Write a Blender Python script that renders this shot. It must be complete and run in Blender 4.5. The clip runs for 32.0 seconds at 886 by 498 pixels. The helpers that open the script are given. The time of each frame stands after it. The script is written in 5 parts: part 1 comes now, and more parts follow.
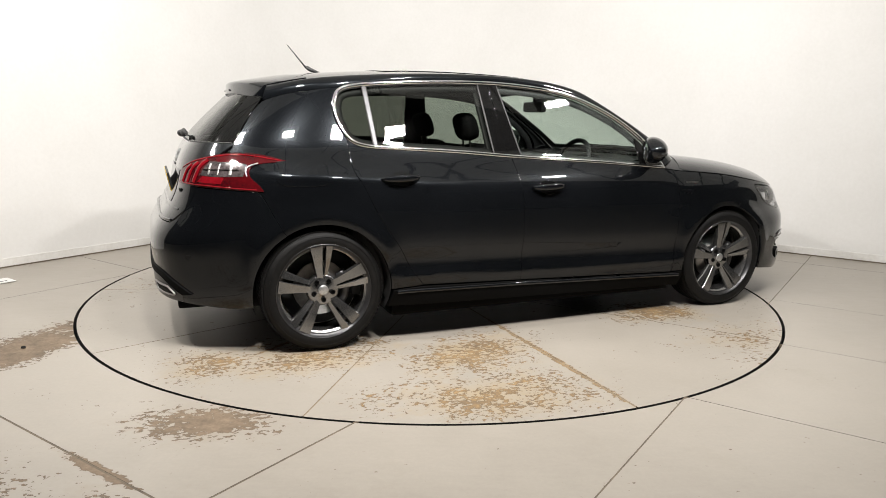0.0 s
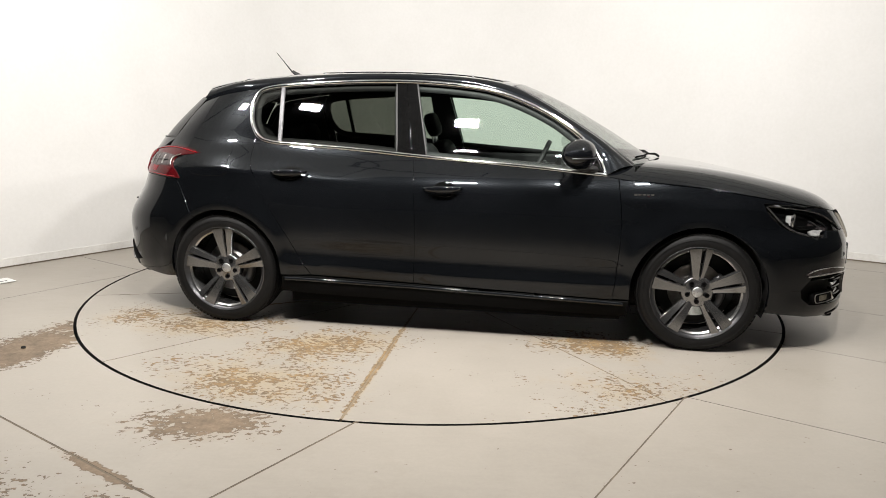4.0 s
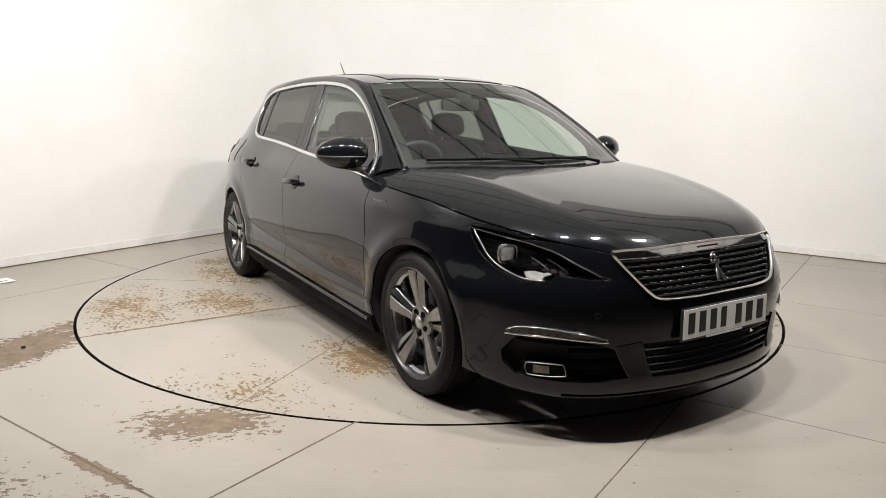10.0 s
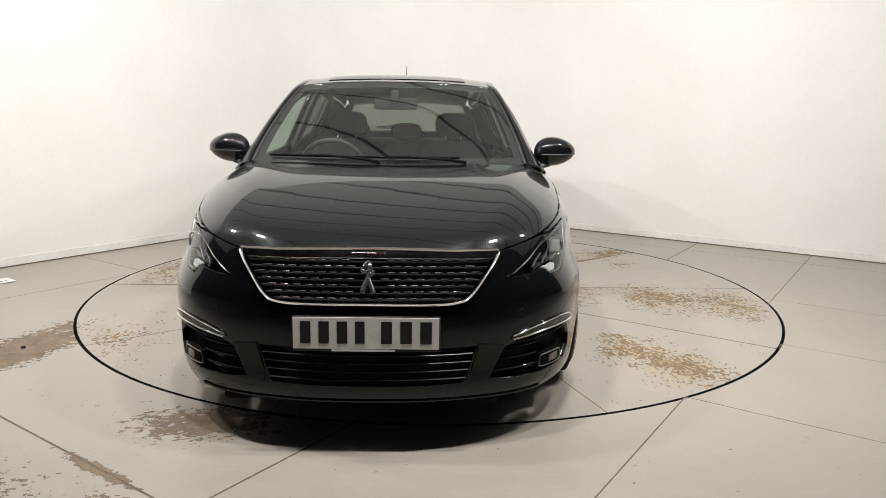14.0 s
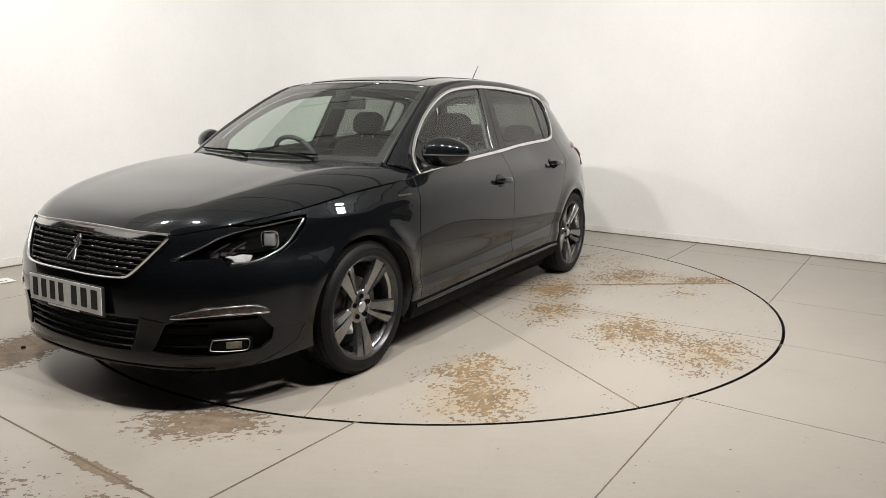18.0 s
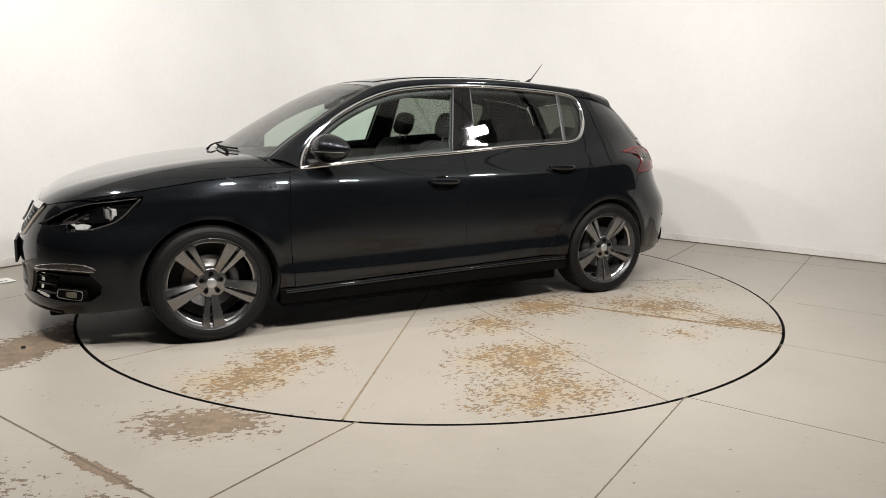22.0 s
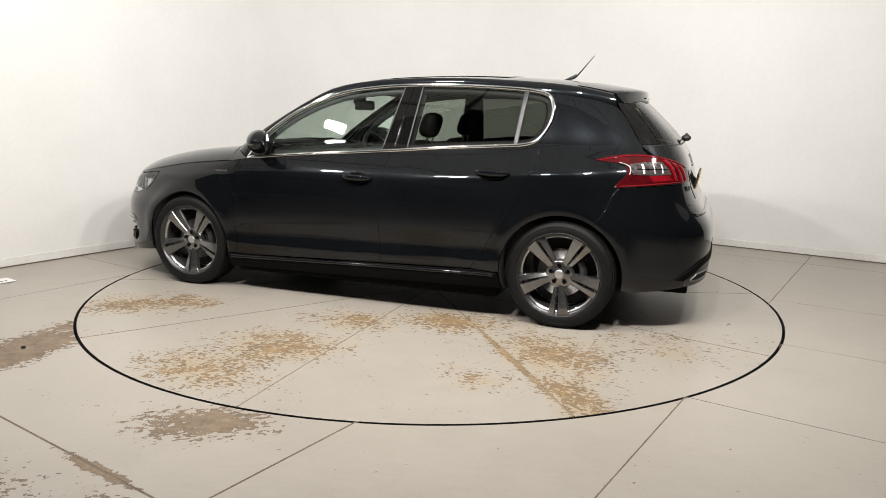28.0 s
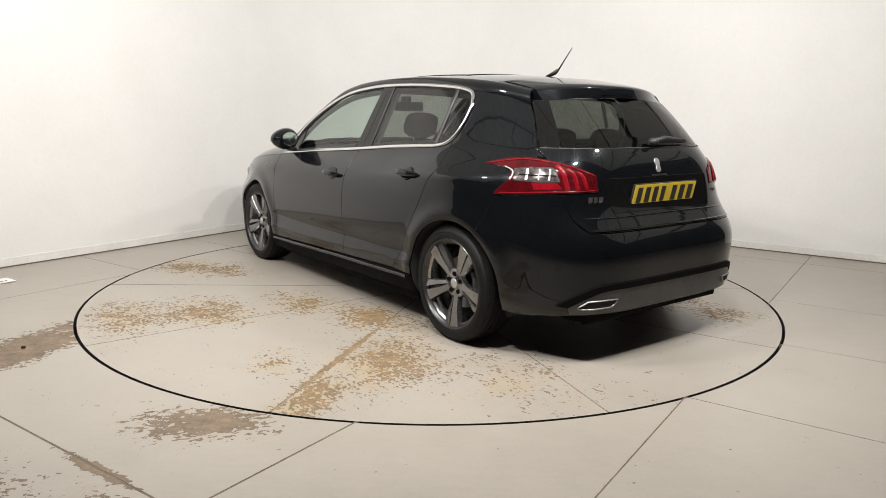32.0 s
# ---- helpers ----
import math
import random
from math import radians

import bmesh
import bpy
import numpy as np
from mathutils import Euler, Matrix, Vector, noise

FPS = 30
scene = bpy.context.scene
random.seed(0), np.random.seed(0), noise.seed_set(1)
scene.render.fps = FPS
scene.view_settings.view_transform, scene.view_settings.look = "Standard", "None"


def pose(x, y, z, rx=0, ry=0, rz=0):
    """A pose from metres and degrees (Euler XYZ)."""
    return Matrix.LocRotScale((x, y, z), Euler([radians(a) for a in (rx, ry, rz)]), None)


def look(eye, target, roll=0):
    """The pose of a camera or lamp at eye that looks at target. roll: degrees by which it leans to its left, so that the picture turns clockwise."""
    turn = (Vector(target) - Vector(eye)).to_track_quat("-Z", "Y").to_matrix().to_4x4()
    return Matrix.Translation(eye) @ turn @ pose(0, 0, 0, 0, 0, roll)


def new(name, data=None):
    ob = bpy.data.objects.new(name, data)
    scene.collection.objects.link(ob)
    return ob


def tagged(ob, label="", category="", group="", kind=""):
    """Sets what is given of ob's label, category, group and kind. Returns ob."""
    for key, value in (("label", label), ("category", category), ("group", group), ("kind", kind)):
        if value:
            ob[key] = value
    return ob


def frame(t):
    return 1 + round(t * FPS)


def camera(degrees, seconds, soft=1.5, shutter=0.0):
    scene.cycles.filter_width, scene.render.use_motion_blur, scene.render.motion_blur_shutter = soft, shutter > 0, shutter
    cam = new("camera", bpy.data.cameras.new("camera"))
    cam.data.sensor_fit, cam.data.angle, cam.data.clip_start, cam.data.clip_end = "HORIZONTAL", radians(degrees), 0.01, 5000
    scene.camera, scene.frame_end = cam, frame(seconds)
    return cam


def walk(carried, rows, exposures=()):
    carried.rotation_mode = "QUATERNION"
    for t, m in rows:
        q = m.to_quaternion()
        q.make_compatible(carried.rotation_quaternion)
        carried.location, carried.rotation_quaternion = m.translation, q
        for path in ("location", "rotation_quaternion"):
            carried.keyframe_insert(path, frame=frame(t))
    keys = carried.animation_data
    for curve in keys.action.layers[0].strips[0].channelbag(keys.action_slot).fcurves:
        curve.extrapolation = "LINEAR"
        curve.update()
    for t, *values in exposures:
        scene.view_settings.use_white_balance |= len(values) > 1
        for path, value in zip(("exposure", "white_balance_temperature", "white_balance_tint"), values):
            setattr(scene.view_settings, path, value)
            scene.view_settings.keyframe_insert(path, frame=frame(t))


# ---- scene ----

# ------------------------------------------------------------ camera
EYE = (0.0, -4.842, 1.205)
AIM = (0.0146, -3.8601, 1.0159)
cam = camera(64.8, 32.0, soft=0.7)
walk(cam, [(0, look(EYE, AIM, 0.82)), (32, look(EYE, AIM, 0.82))],
     exposures=((0, 0.08), (12, 0.05), (17, -0.05), (32, -0.05)))

# ------------------------------------------------------------ light
# white background outside the hall, added as fill through the roof sheets
world = bpy.data.worlds.new("light_above_roof")
scene.world = world
world.use_nodes = True
world.node_tree.nodes["Background"].inputs[0].default_value = (1.0, 0.97, 0.92, 1)
world.node_tree.nodes["Background"].inputs[1].default_value = 1.0
scene.view_settings.exposure = 0.0

LAMPS = ((-0.5, -2.75), (0.5, -2.7), (1.45, -2.5), (2.6, -1.5), (-1.8, -2.2), (-2.85, -1.5))
LAMP_Z = 3.05
LAMP_POWER = 71


def lamp_light(x, y):
    data = bpy.data.lights.new("flood_light", "AREA")
    data.shape, data.size, data.size_y = "RECTANGLE", 0.22, 0.11
    data.energy, data.color = LAMP_POWER * (0.45 if x > 2.2 else 0.6 if x < -2.2 else 1.0), (1.0, 0.965, 0.93)
    ob = new("flood_light", data)
    ob.matrix_world = look((x, y, LAMP_Z), (x * -0.3, 1.5, 0.95))
    return ob


for lx, ly in LAMPS:
    lamp_light(lx, ly)


# ------------------------------------------------------------ material kit
def material(name):
    m = bpy.data.materials.new(name)
    m.use_nodes = True
    return m, m.node_tree.nodes, m.node_tree.links, m.node_tree.nodes["Principled BSDF"]


def ramp(nodes, links, source, stops):
    r = nodes.new("ShaderNodeValToRGB")
    while len(r.color_ramp.elements) < len(stops):
        r.color_ramp.elements.new(0.5)
    for e, (p, c) in zip(r.color_ramp.elements, stops):
        e.position, e.color = p, (*c, 1)
    links.new(source, r.inputs[0])
    return r.outputs[0]


def texture(nodes, links, scale, detail=4, rough=0.6, space="Object", stretch=None):
    co = nodes.new("ShaderNodeTexCoord")
    n = nodes.new("ShaderNodeTexNoise")
    n.inputs["Scale"].default_value, n.inputs["Detail"].default_value, n.inputs["Roughness"].default_value = scale, detail, rough
    out = co.outputs[space]
    if stretch:
        mp = nodes.new("ShaderNodeMapping")
        mp.inputs["Scale"].default_value = stretch
        links.new(out, mp.inputs[0])
        out = mp.outputs[0]
    links.new(out, n.inputs["Vector"])
    return n.outputs["Fac"]


def calc(nodes, links, op, a, b=None, clamp=False):
    n = nodes.new("ShaderNodeMath")
    n.operation, n.use_clamp = op, clamp
    for i, v in enumerate((a, b)):
        if v is None:
            continue
        if isinstance(v, (int, float)):
            n.inputs[i].default_value = v
        else:
            links.new(v, n.inputs[i])
    return n.outputs[0]


def mixed(nodes, links, fac, a, b):
    n = nodes.new("ShaderNodeMix")
    n.data_type = "RGBA"
    links.new(fac, n.inputs["Factor"])
    for key, v in (("A", a), ("B", b)):
        s = [i for i in n.inputs if i.name == key and i.type == "RGBA"][0]
        if isinstance(v, tuple):
            s.default_value = (*v, 1)
        else:
            links.new(v, s)
    return [o for o in n.outputs if o.type == "RGBA"][0]


def bumped(nodes, links, bsdf, height, strength, distance=0.002):
    b = nodes.new("ShaderNodeBump")
    b.inputs["Strength"].default_value, b.inputs["Distance"].default_value = strength, distance
    links.new(height, b.inputs["Height"])
    links.new(b.outputs[0], bsdf.inputs["Normal"])


def surface(name, dark, light, rough=(0.4, 0.6), scale=8, metal=0.0, bump=0.0, coat=0.0, fine=90):
    """A surface with two scales of variation in colour, gloss and relief."""
    m, nodes, links, b = material(name)
    broad, grain = texture(nodes, links, scale), texture(nodes, links, fine, 3)
    both = calc(nodes, links, "ADD", calc(nodes, links, "MULTIPLY", broad, 0.65), calc(nodes, links, "MULTIPLY", grain, 0.35))
    links.new(ramp(nodes, links, both, ((0.35, dark), (0.65, light))), b.inputs["Base Color"])
    links.new(ramp(nodes, links, both, ((0.3, (rough[0],) * 3), (0.7, (rough[1],) * 3))), b.inputs["Roughness"])
    b.inputs["Metallic"].default_value = metal
    b.inputs["Coat Weight"].default_value, b.inputs["Coat Roughness"].default_value = coat, 0.03
    if bump:
        bumped(nodes, links, b, both, bump)
    return m


def glass(name, tint, amount=1.0, least=0.07):
    """A thin pane: tinted see-through with the mirror of its two faces."""
    m, nodes, links, b = material(name)
    nodes.remove(b)
    clear, gloss, mix = nodes.new("ShaderNodeBsdfTransparent"), nodes.new("ShaderNodeBsdfGlossy"), nodes.new("ShaderNodeMixShader")
    clear.inputs[0].default_value = (*tint, 1)
    gloss.inputs["Roughness"].default_value = 0.01
    f = nodes.new("ShaderNodeLayerWeight")
    f.inputs["Blend"].default_value = 0.5
    k = calc(nodes, links, "ADD", calc(nodes, links, "MULTIPLY", calc(nodes, links, "POWER", f.outputs["Facing"], 5.0), 0.9 * amount), least, clamp=True)
    links.new(k, mix.inputs[0])
    links.new(clear.outputs[0], mix.inputs[1])
    links.new(gloss.outputs[0], mix.inputs[2])
    links.new(mix.outputs[0], nodes["Material Output"].inputs[0])
    return m


def let_through(m, tint):
    """Let the white background shine through a thin sheet."""
    nodes, links = m.node_tree.nodes, m.node_tree.links
    thin, add = nodes.new("ShaderNodeBsdfTranslucent"), nodes.new("ShaderNodeAddShader")
    thin.inputs[0].default_value = (*tint, 1)
    links.new(nodes["Principled BSDF"].outputs[0], add.inputs[0])
    links.new(thin.outputs[0], add.inputs[1])
    links.new(add.outputs[0], nodes["Material Output"].inputs[0])


def worn_floor(name, blobs, chip, weight, drop, fine, stain, bareness):
    """Pale painted concrete whose paint has flaked off in patches. blobs: x, y, half length, half width, turn in degrees, strength."""
    m, nodes, links, b = material(name)
    co = nodes.new("ShaderNodeTexCoord").outputs["Object"]
    total = None
    for x, y, rx, ry, turn, power in blobs:
        mp = nodes.new("ShaderNodeMapping")
        mp.vector_type = "TEXTURE"
        mp.inputs["Location"].default_value = (x, y, 0)
        mp.inputs["Rotation"].default_value = (0, 0, radians(turn))
        mp.inputs["Scale"].default_value = (rx * 1.4, ry * 1.4, 1)
        links.new(co, mp.inputs[0])
        ln = nodes.new("ShaderNodeVectorMath")
        ln.operation = "LENGTH"
        links.new(mp.outputs[0], ln.inputs[0])
        v = calc(nodes, links, "MULTIPLY", calc(nodes, links, "SUBTRACT", 1.0, ln.outputs["Value"], clamp=True), power)
        total = v if total is None else calc(nodes, links, "MAXIMUM", total, v)
    chips = texture(nodes, links, 13, 5, 0.62)
    flakes = texture(nodes, links, fine, 5, 0.6, stretch=(1, 1.35, 1))
    crumbs = texture(nodes, links, 120, 2, 0.5)
    broad = texture(nodes, links, 3.2, 3, 0.5)
    grain = calc(nodes, links, "ADD", calc(nodes, links, "MULTIPLY", chips, chip), calc(nodes, links, "ADD", calc(nodes, links, "MULTIPLY", flakes, 1.05 - chip), calc(nodes, links, "ADD", calc(nodes, links, "MULTIPLY", crumbs, 0.12), calc(nodes, links, "MULTIPLY", broad, 0.30))))
    field = calc(nodes, links, "SUBTRACT", calc(nodes, links, "ADD", calc(nodes, links, "MULTIPLY", total, weight), grain), drop)
    bare = ramp(nodes, links, field, ((0.880, (0, 0, 0)), (0.888, (1, 1, 1))))
    edge = ramp(nodes, links, field, ((0.868, (0, 0, 0)), (0.880, (1, 1, 1)), (0.894, (1, 1, 1)), (0.915, (0, 0, 0))))
    pits = ramp(nodes, links, texture(nodes, links, 44, 3, 0.6), ((0.735, (0, 0, 0)), (0.75, (1, 1, 1))))
    halo = ramp(nodes, links, calc(nodes, links, "ADD", calc(nodes, links, "MULTIPLY", total, 0.36), calc(nodes, links, "ADD", calc(nodes, links, "MULTIPLY", texture(nodes, links, 5, 6, 0.7), 0.55), calc(nodes, links, "MULTIPLY", texture(nodes, links, 26, 3), 0.25))), ((0.50, (0, 0, 0)), (0.80, (1, 1, 1))))
    cloud = texture(nodes, links, 1.3, 5, 0.6)
    scuff = texture(nodes, links, 7, 6, 0.7, stretch=(1, 3.5, 1))
    sand = texture(nodes, links, 55, 4, 0.7)
    mottle = calc(nodes, links, "ADD", calc(nodes, links, "MULTIPLY", cloud, 0.45), calc(nodes, links, "ADD", calc(nodes, links, "MULTIPLY", scuff, 0.32), calc(nodes, links, "MULTIPLY", sand, 0.23)))
    paint = ramp(nodes, links, mottle, ((0.3, (0.318, 0.289, 0.249)), (0.7, (0.410, 0.374, 0.326))))
    tinted = mixed(nodes, links, halo, paint, stain)
    under = ramp(nodes, links, calc(nodes, links, "ADD", calc(nodes, links, "MULTIPLY", texture(nodes, links, 9, 6, 0.75), 0.7), calc(nodes, links, "MULTIPLY", sand, 0.3)), bareness)
    dash = ramp(nodes, links, texture(nodes, links, 11, 3, 0.55, stretch=(1, 7, 1)), ((0.735, (0, 0, 0)), (0.75, (1, 1, 1))))
    blot = ramp(nodes, links, texture(nodes, links, 2.1, 6, 0.75), ((0.56, (0, 0, 0)), (0.74, (1, 1, 1))))
    tinted = mixed(nodes, links, calc(nodes, links, "MULTIPLY", blot, 0.35), tinted, (0.30, 0.265, 0.215))
    tinted = mixed(nodes, links, calc(nodes, links, "MULTIPLY", dash, 0.55), tinted, (0.20, 0.17, 0.13))
    worn = mixed(nodes, links, bare, tinted, under)
    worn = mixed(nodes, links, calc(nodes, links, "MULTIPLY", edge, 0.8), worn, (0.105, 0.078, 0.052))
    worn = mixed(nodes, links, calc(nodes, links, "MULTIPLY", pits, 0.5), worn, (0.16, 0.135, 0.105))
    links.new(worn, b.inputs["Base Color"])
    links.new(ramp(nodes, links, calc(nodes, links, "ADD", calc(nodes, links, "MULTIPLY", scuff, 0.6), bare), ((0.2, (0.33,) * 3), (0.9, (0.7,) * 3))), b.inputs["Roughness"])
    bumped(nodes, links, b, calc(nodes, links, "SUBTRACT", calc(nodes, links, "ADD", calc(nodes, links, "MULTIPLY", scuff, 0.2), calc(nodes, links, "MULTIPLY", sand, 0.12)), bare), 0.4, 0.0015)
    return m




def car_paint(name):
    """Black lacquer: a dark flaked base with a soft bluish sheen under a clear coat."""
    m, nodes, links, b = material(name)
    broad, flake, peel = texture(nodes, links, 2.0), texture(nodes, links, 900, 2), texture(nodes, links, 140, 2, 0.5)
    both = calc(nodes, links, "ADD", calc(nodes, links, "MULTIPLY", broad, 0.6), calc(nodes, links, "MULTIPLY", flake, 0.4))
    links.new(ramp(nodes, links, both, ((0.35, (0.0026, 0.0030, 0.0036)), (0.65, (0.0046, 0.0052, 0.0062)))), b.inputs["Base Color"])
    links.new(ramp(nodes, links, both, ((0.3, (0.22,) * 3), (0.7, (0.28,) * 3))), b.inputs["Roughness"])
    b.inputs["Specular IOR Level"].default_value = 0.045
    b.inputs["Specular Tint"].default_value = (0.80, 0.90, 1.0, 1)
    b.inputs["Coat Weight"].default_value, b.inputs["Coat IOR"].default_value, b.inputs["Coat Roughness"].default_value = 1.0, 1.43, 0.018
    bump = nodes.new("ShaderNodeBump")
    bump.inputs["Strength"].default_value, bump.inputs["Distance"].default_value = 0.05, 0.0004
    links.new(peel, bump.inputs["Height"])
    links.new(bump.outputs[0], b.inputs["Coat Normal"])
    return m


M_PAINT = car_paint("black_paint")
M_GLOSS = surface("piano_black", (0.003, 0.003, 0.003), (0.006, 0.006, 0.006), (0.02, 0.06), 5)
M_GLOSS.node_tree.nodes["Principled BSDF"].inputs["Specular IOR Level"].default_value = 0.35
M_TRIM = surface("black_plastic", (0.012, 0.012, 0.012), (0.022, 0.022, 0.022), (0.42, 0.6), 12, bump=0.15)
M_DARK = surface("dark_lining", (0.010, 0.010, 0.010), (0.018, 0.018, 0.018), (0.8, 0.95), 10)
M_CHROME = surface("chrome", (0.72, 0.72, 0.72), (0.82, 0.82, 0.82), (0.06, 0.13), 9, metal=1.0)
M_SATIN = surface("satin_grey", (0.06, 0.06, 0.062), (0.09, 0.09, 0.092), (0.3, 0.42), 10, metal=0.6)
M_ALLOY = surface("machined_alloy", (0.20, 0.199, 0.198), (0.28, 0.278, 0.276), (0.17, 0.24), 6, metal=0.9)
M_SILVER = surface("satin_silver", (0.5, 0.5, 0.5), (0.62, 0.62, 0.62), (0.25, 0.35), 20, metal=0.8)
M_SEALANT = surface("tan_joint_sealant", (0.17, 0.125, 0.075), (0.30, 0.24, 0.165), (0.6, 0.8), 9)
M_JOINT = surface("grey_tan_joint", (0.085, 0.065, 0.045), (0.20, 0.16, 0.115), (0.6, 0.8), 7)
M_BLACK = surface("matte_black", (0.002, 0.002, 0.002), (0.004, 0.004, 0.004), (0.6, 0.8), 12)
M_BLACK.node_tree.nodes["Principled BSDF"].inputs["Specular IOR Level"].default_value = 0.07
M_ALLOY_DARK = surface("grey_alloy", (0.05, 0.05, 0.052), (0.085, 0.085, 0.088), (0.28, 0.4), 16, metal=0.8)
M_BARREL = surface("bright_rim_barrel", (0.30, 0.298, 0.295), (0.42, 0.417, 0.413), (0.16, 0.26), 12, metal=0.9)
M_STEEL = surface("brake_steel", (0.25, 0.24, 0.23), (0.4, 0.39, 0.38), (0.3, 0.45), 30, metal=1.0)
M_TYRE = surface("tyre_rubber", (0.0035, 0.0035, 0.0035), (0.008, 0.0077, 0.0074), (0.5, 0.68), 25, bump=0.2)
M_TYRE.node_tree.nodes["Principled BSDF"].inputs["Specular IOR Level"].default_value = 0.22
M_CLOTH = surface("seat_cloth", (0.008, 0.008, 0.0085), (0.017, 0.017, 0.018), (0.85, 0.95), 30, bump=0.3, fine=300)
M_LEATHER = surface("dash_plastic", (0.012, 0.012, 0.013), (0.022, 0.022, 0.023), (0.5, 0.65), 30, bump=0.15)
M_RED = surface("red_lens", (0.12, 0.003, 0.006), (0.20, 0.005, 0.010), (0.03, 0.07), 15)
M_RED_DARK = surface("dark_red_lens", (0.030, 0.002, 0.003), (0.075, 0.003, 0.005), (0.03, 0.07), 15)
M_LAMP_GREY = surface("smoked_reflector", (0.02, 0.017, 0.017), (0.12, 0.10, 0.10), (0.06, 0.2), 45, metal=0.3, fine=120)
M_CLEAR = surface("clear_reflector", (0.50, 0.50, 0.49), (0.78, 0.77, 0.75), (0.10, 0.25), 40, metal=0.4, fine=60)
M_FOG = surface("dull_clear_lens", (0.09, 0.08, 0.06), (0.20, 0.185, 0.145), (0.06, 0.15), 30, metal=0.3)
M_WHITE = surface("white_plastic", (0.76, 0.76, 0.74), (0.86, 0.86, 0.84), (0.35, 0.5), 14)
M_YELLOW = surface("yellow_plastic", (0.64, 0.45, 0.025), (0.74, 0.53, 0.035), (0.3, 0.45), 14)
M_INK = surface("black_ink", (0.008, 0.008, 0.008), (0.014, 0.014, 0.014), (0.4, 0.5), 14)
M_WALL = surface("white_wall_paint", (0.725, 0.716, 0.695), (0.78, 0.772, 0.755), (0.55, 0.7), 1.2, bump=0.08, fine=35)
M_SKIRT = surface("scuffed_white_board", (0.66, 0.645, 0.61), (0.77, 0.762, 0.74), (0.5, 0.7), 5, bump=0.2, fine=40)
M_ROOF = surface("translucent_roof_sheet", (0.17, 0.17, 0.165), (0.24, 0.24, 0.23), (0.5, 0.7), 3)
# assumed translucency: adds fill light and brightens the roof's reflection in the bonnet
let_through(M_ROOF, (0.38, 0.38, 0.362))
M_SHEET = surface("dark_roof_sheet", (0.03, 0.032, 0.035), (0.05, 0.052, 0.056), (0.5, 0.7), 3)
M_RIB = surface("dark_steel_beam", (0.05, 0.05, 0.05), (0.09, 0.09, 0.09), (0.5, 0.7), 5)
M_HALL = surface("dark_hall_wall", (0.04, 0.042, 0.045), (0.07, 0.072, 0.076), (0.7, 0.9), 2)
# near-black for the shade painted into floor gaps; also colours the grit crumb
M_GAP = surface("gap_shade_and_grit", (0.006, 0.005, 0.004), (0.014, 0.012, 0.009), (0.8, 0.95), 20)
M_PANE = glass("clear_tinted_glass", (0.78, 0.88, 0.82))
M_SCREEN = glass("windscreen_glass", (0.68, 0.74, 0.70), least=0.12)
M_PRIVACY = glass("dark_privacy_glass", (0.29, 0.31, 0.28))
M_LENS = glass("lamp_lens", (0.92, 0.93, 0.94))
M_TABLE = worn_floor("worn_turntable_paint", (
    (-0.35, -1.38, 0.42, 0.30, 20, 1.0), (-0.52, -1.90, 0.55, 0.32, -10, 0.85), (-1.15, -1.14, 0.5, 0.26, 5, 0.95), (-1.55, -1.05, 0.4, 0.3, 10, 0.7),
    (1.05, -1.10, 0.38, 0.26, -15, 0.95), (1.36, 1.06, 0.34, 0.24, 35, 0.95), (1.62, 1.2, 0.34, 0.28, 35, 1.0), (0.27, 1.52, 0.42, 0.33, 10, 0.95),
    (0.43, 1.95, 0.42, 0.28, -15, 0.95), (0.1, 0.95, 0.36, 0.26, 0, 0.85), (-0.43, 0.75, 0.42, 0.26, 0, 1.0), (-1.08, 1.1, 0.5, 0.32, 130, 0.95),
    (-1.3, 1.65, 0.5, 0.16, 127, 1.0), (-0.8, 1.55, 0.3, 0.2, 0, 0.6), (1.2, -1.7, 0.45, 0.4, 0, 0.55), (-1.6, 0.75, 0.55, 0.4, 0, 0.55),
    (0.0, -1.55, 0.75, 0.022, 90, 1.5), (-0.9, 1.24, 0.75, 0.03, 126, 1.5), (-1.15, -0.84, 0.7, 0.02, 36, 1.2)), 0.34, 0.24, 0.018, 36,
    (0.37, 0.285, 0.175), ((0.36, (0.135, 0.102, 0.070)), (0.5, (0.235, 0.160, 0.086)), (0.62, (0.37, 0.250, 0.120))))
M_FLOOR = worn_floor("worn_floor_paint", (
    (-0.88, -2.26, 0.36, 0.19, -8, 1.0), (-2.09, -1.42, 0.46, 0.20, 75, 1.6), (-1.14, -2.63, 0.25, 0.030, -34, 1.5), (-1.40, -2.80, 0.45, 0.25, -34, 0.45), (-1.05, -2.80, 0.3, 0.2, 0, 0.4),
    (-2.05, -1.05, 0.3, 0.16, 75, 0.9)), 0.30, 0.35, 0.05, 30,
    (0.335, 0.285, 0.225), ((0.36, (0.105, 0.078, 0.055)), (0.5, (0.190, 0.140, 0.095)), (0.64, (0.27, 0.205, 0.140))))


# ------------------------------------------------------------ mesh kit
def part(name, data, mat, parent, label=""):
    """Link a bmesh or mesh as one mesh object under a thing or a part."""
    if isinstance(data, bmesh.types.BMesh):
        me = bpy.data.meshes.new(name)
        data.to_mesh(me)
        data.free()
    else:
        me = data
    if mat and not me.materials:
        me.materials.append(mat)
    ob = new(name, me)
    ob.parent = parent
    if label:
        ob["label"] = label
    return ob


def smooth_faces(bm, angle=40):
    for f in bm.faces:
        f.smooth = True
    for e in bm.edges:
        if len(e.link_faces) == 2 and e.calc_face_angle(0) > radians(angle):
            e.smooth = False
    return bm


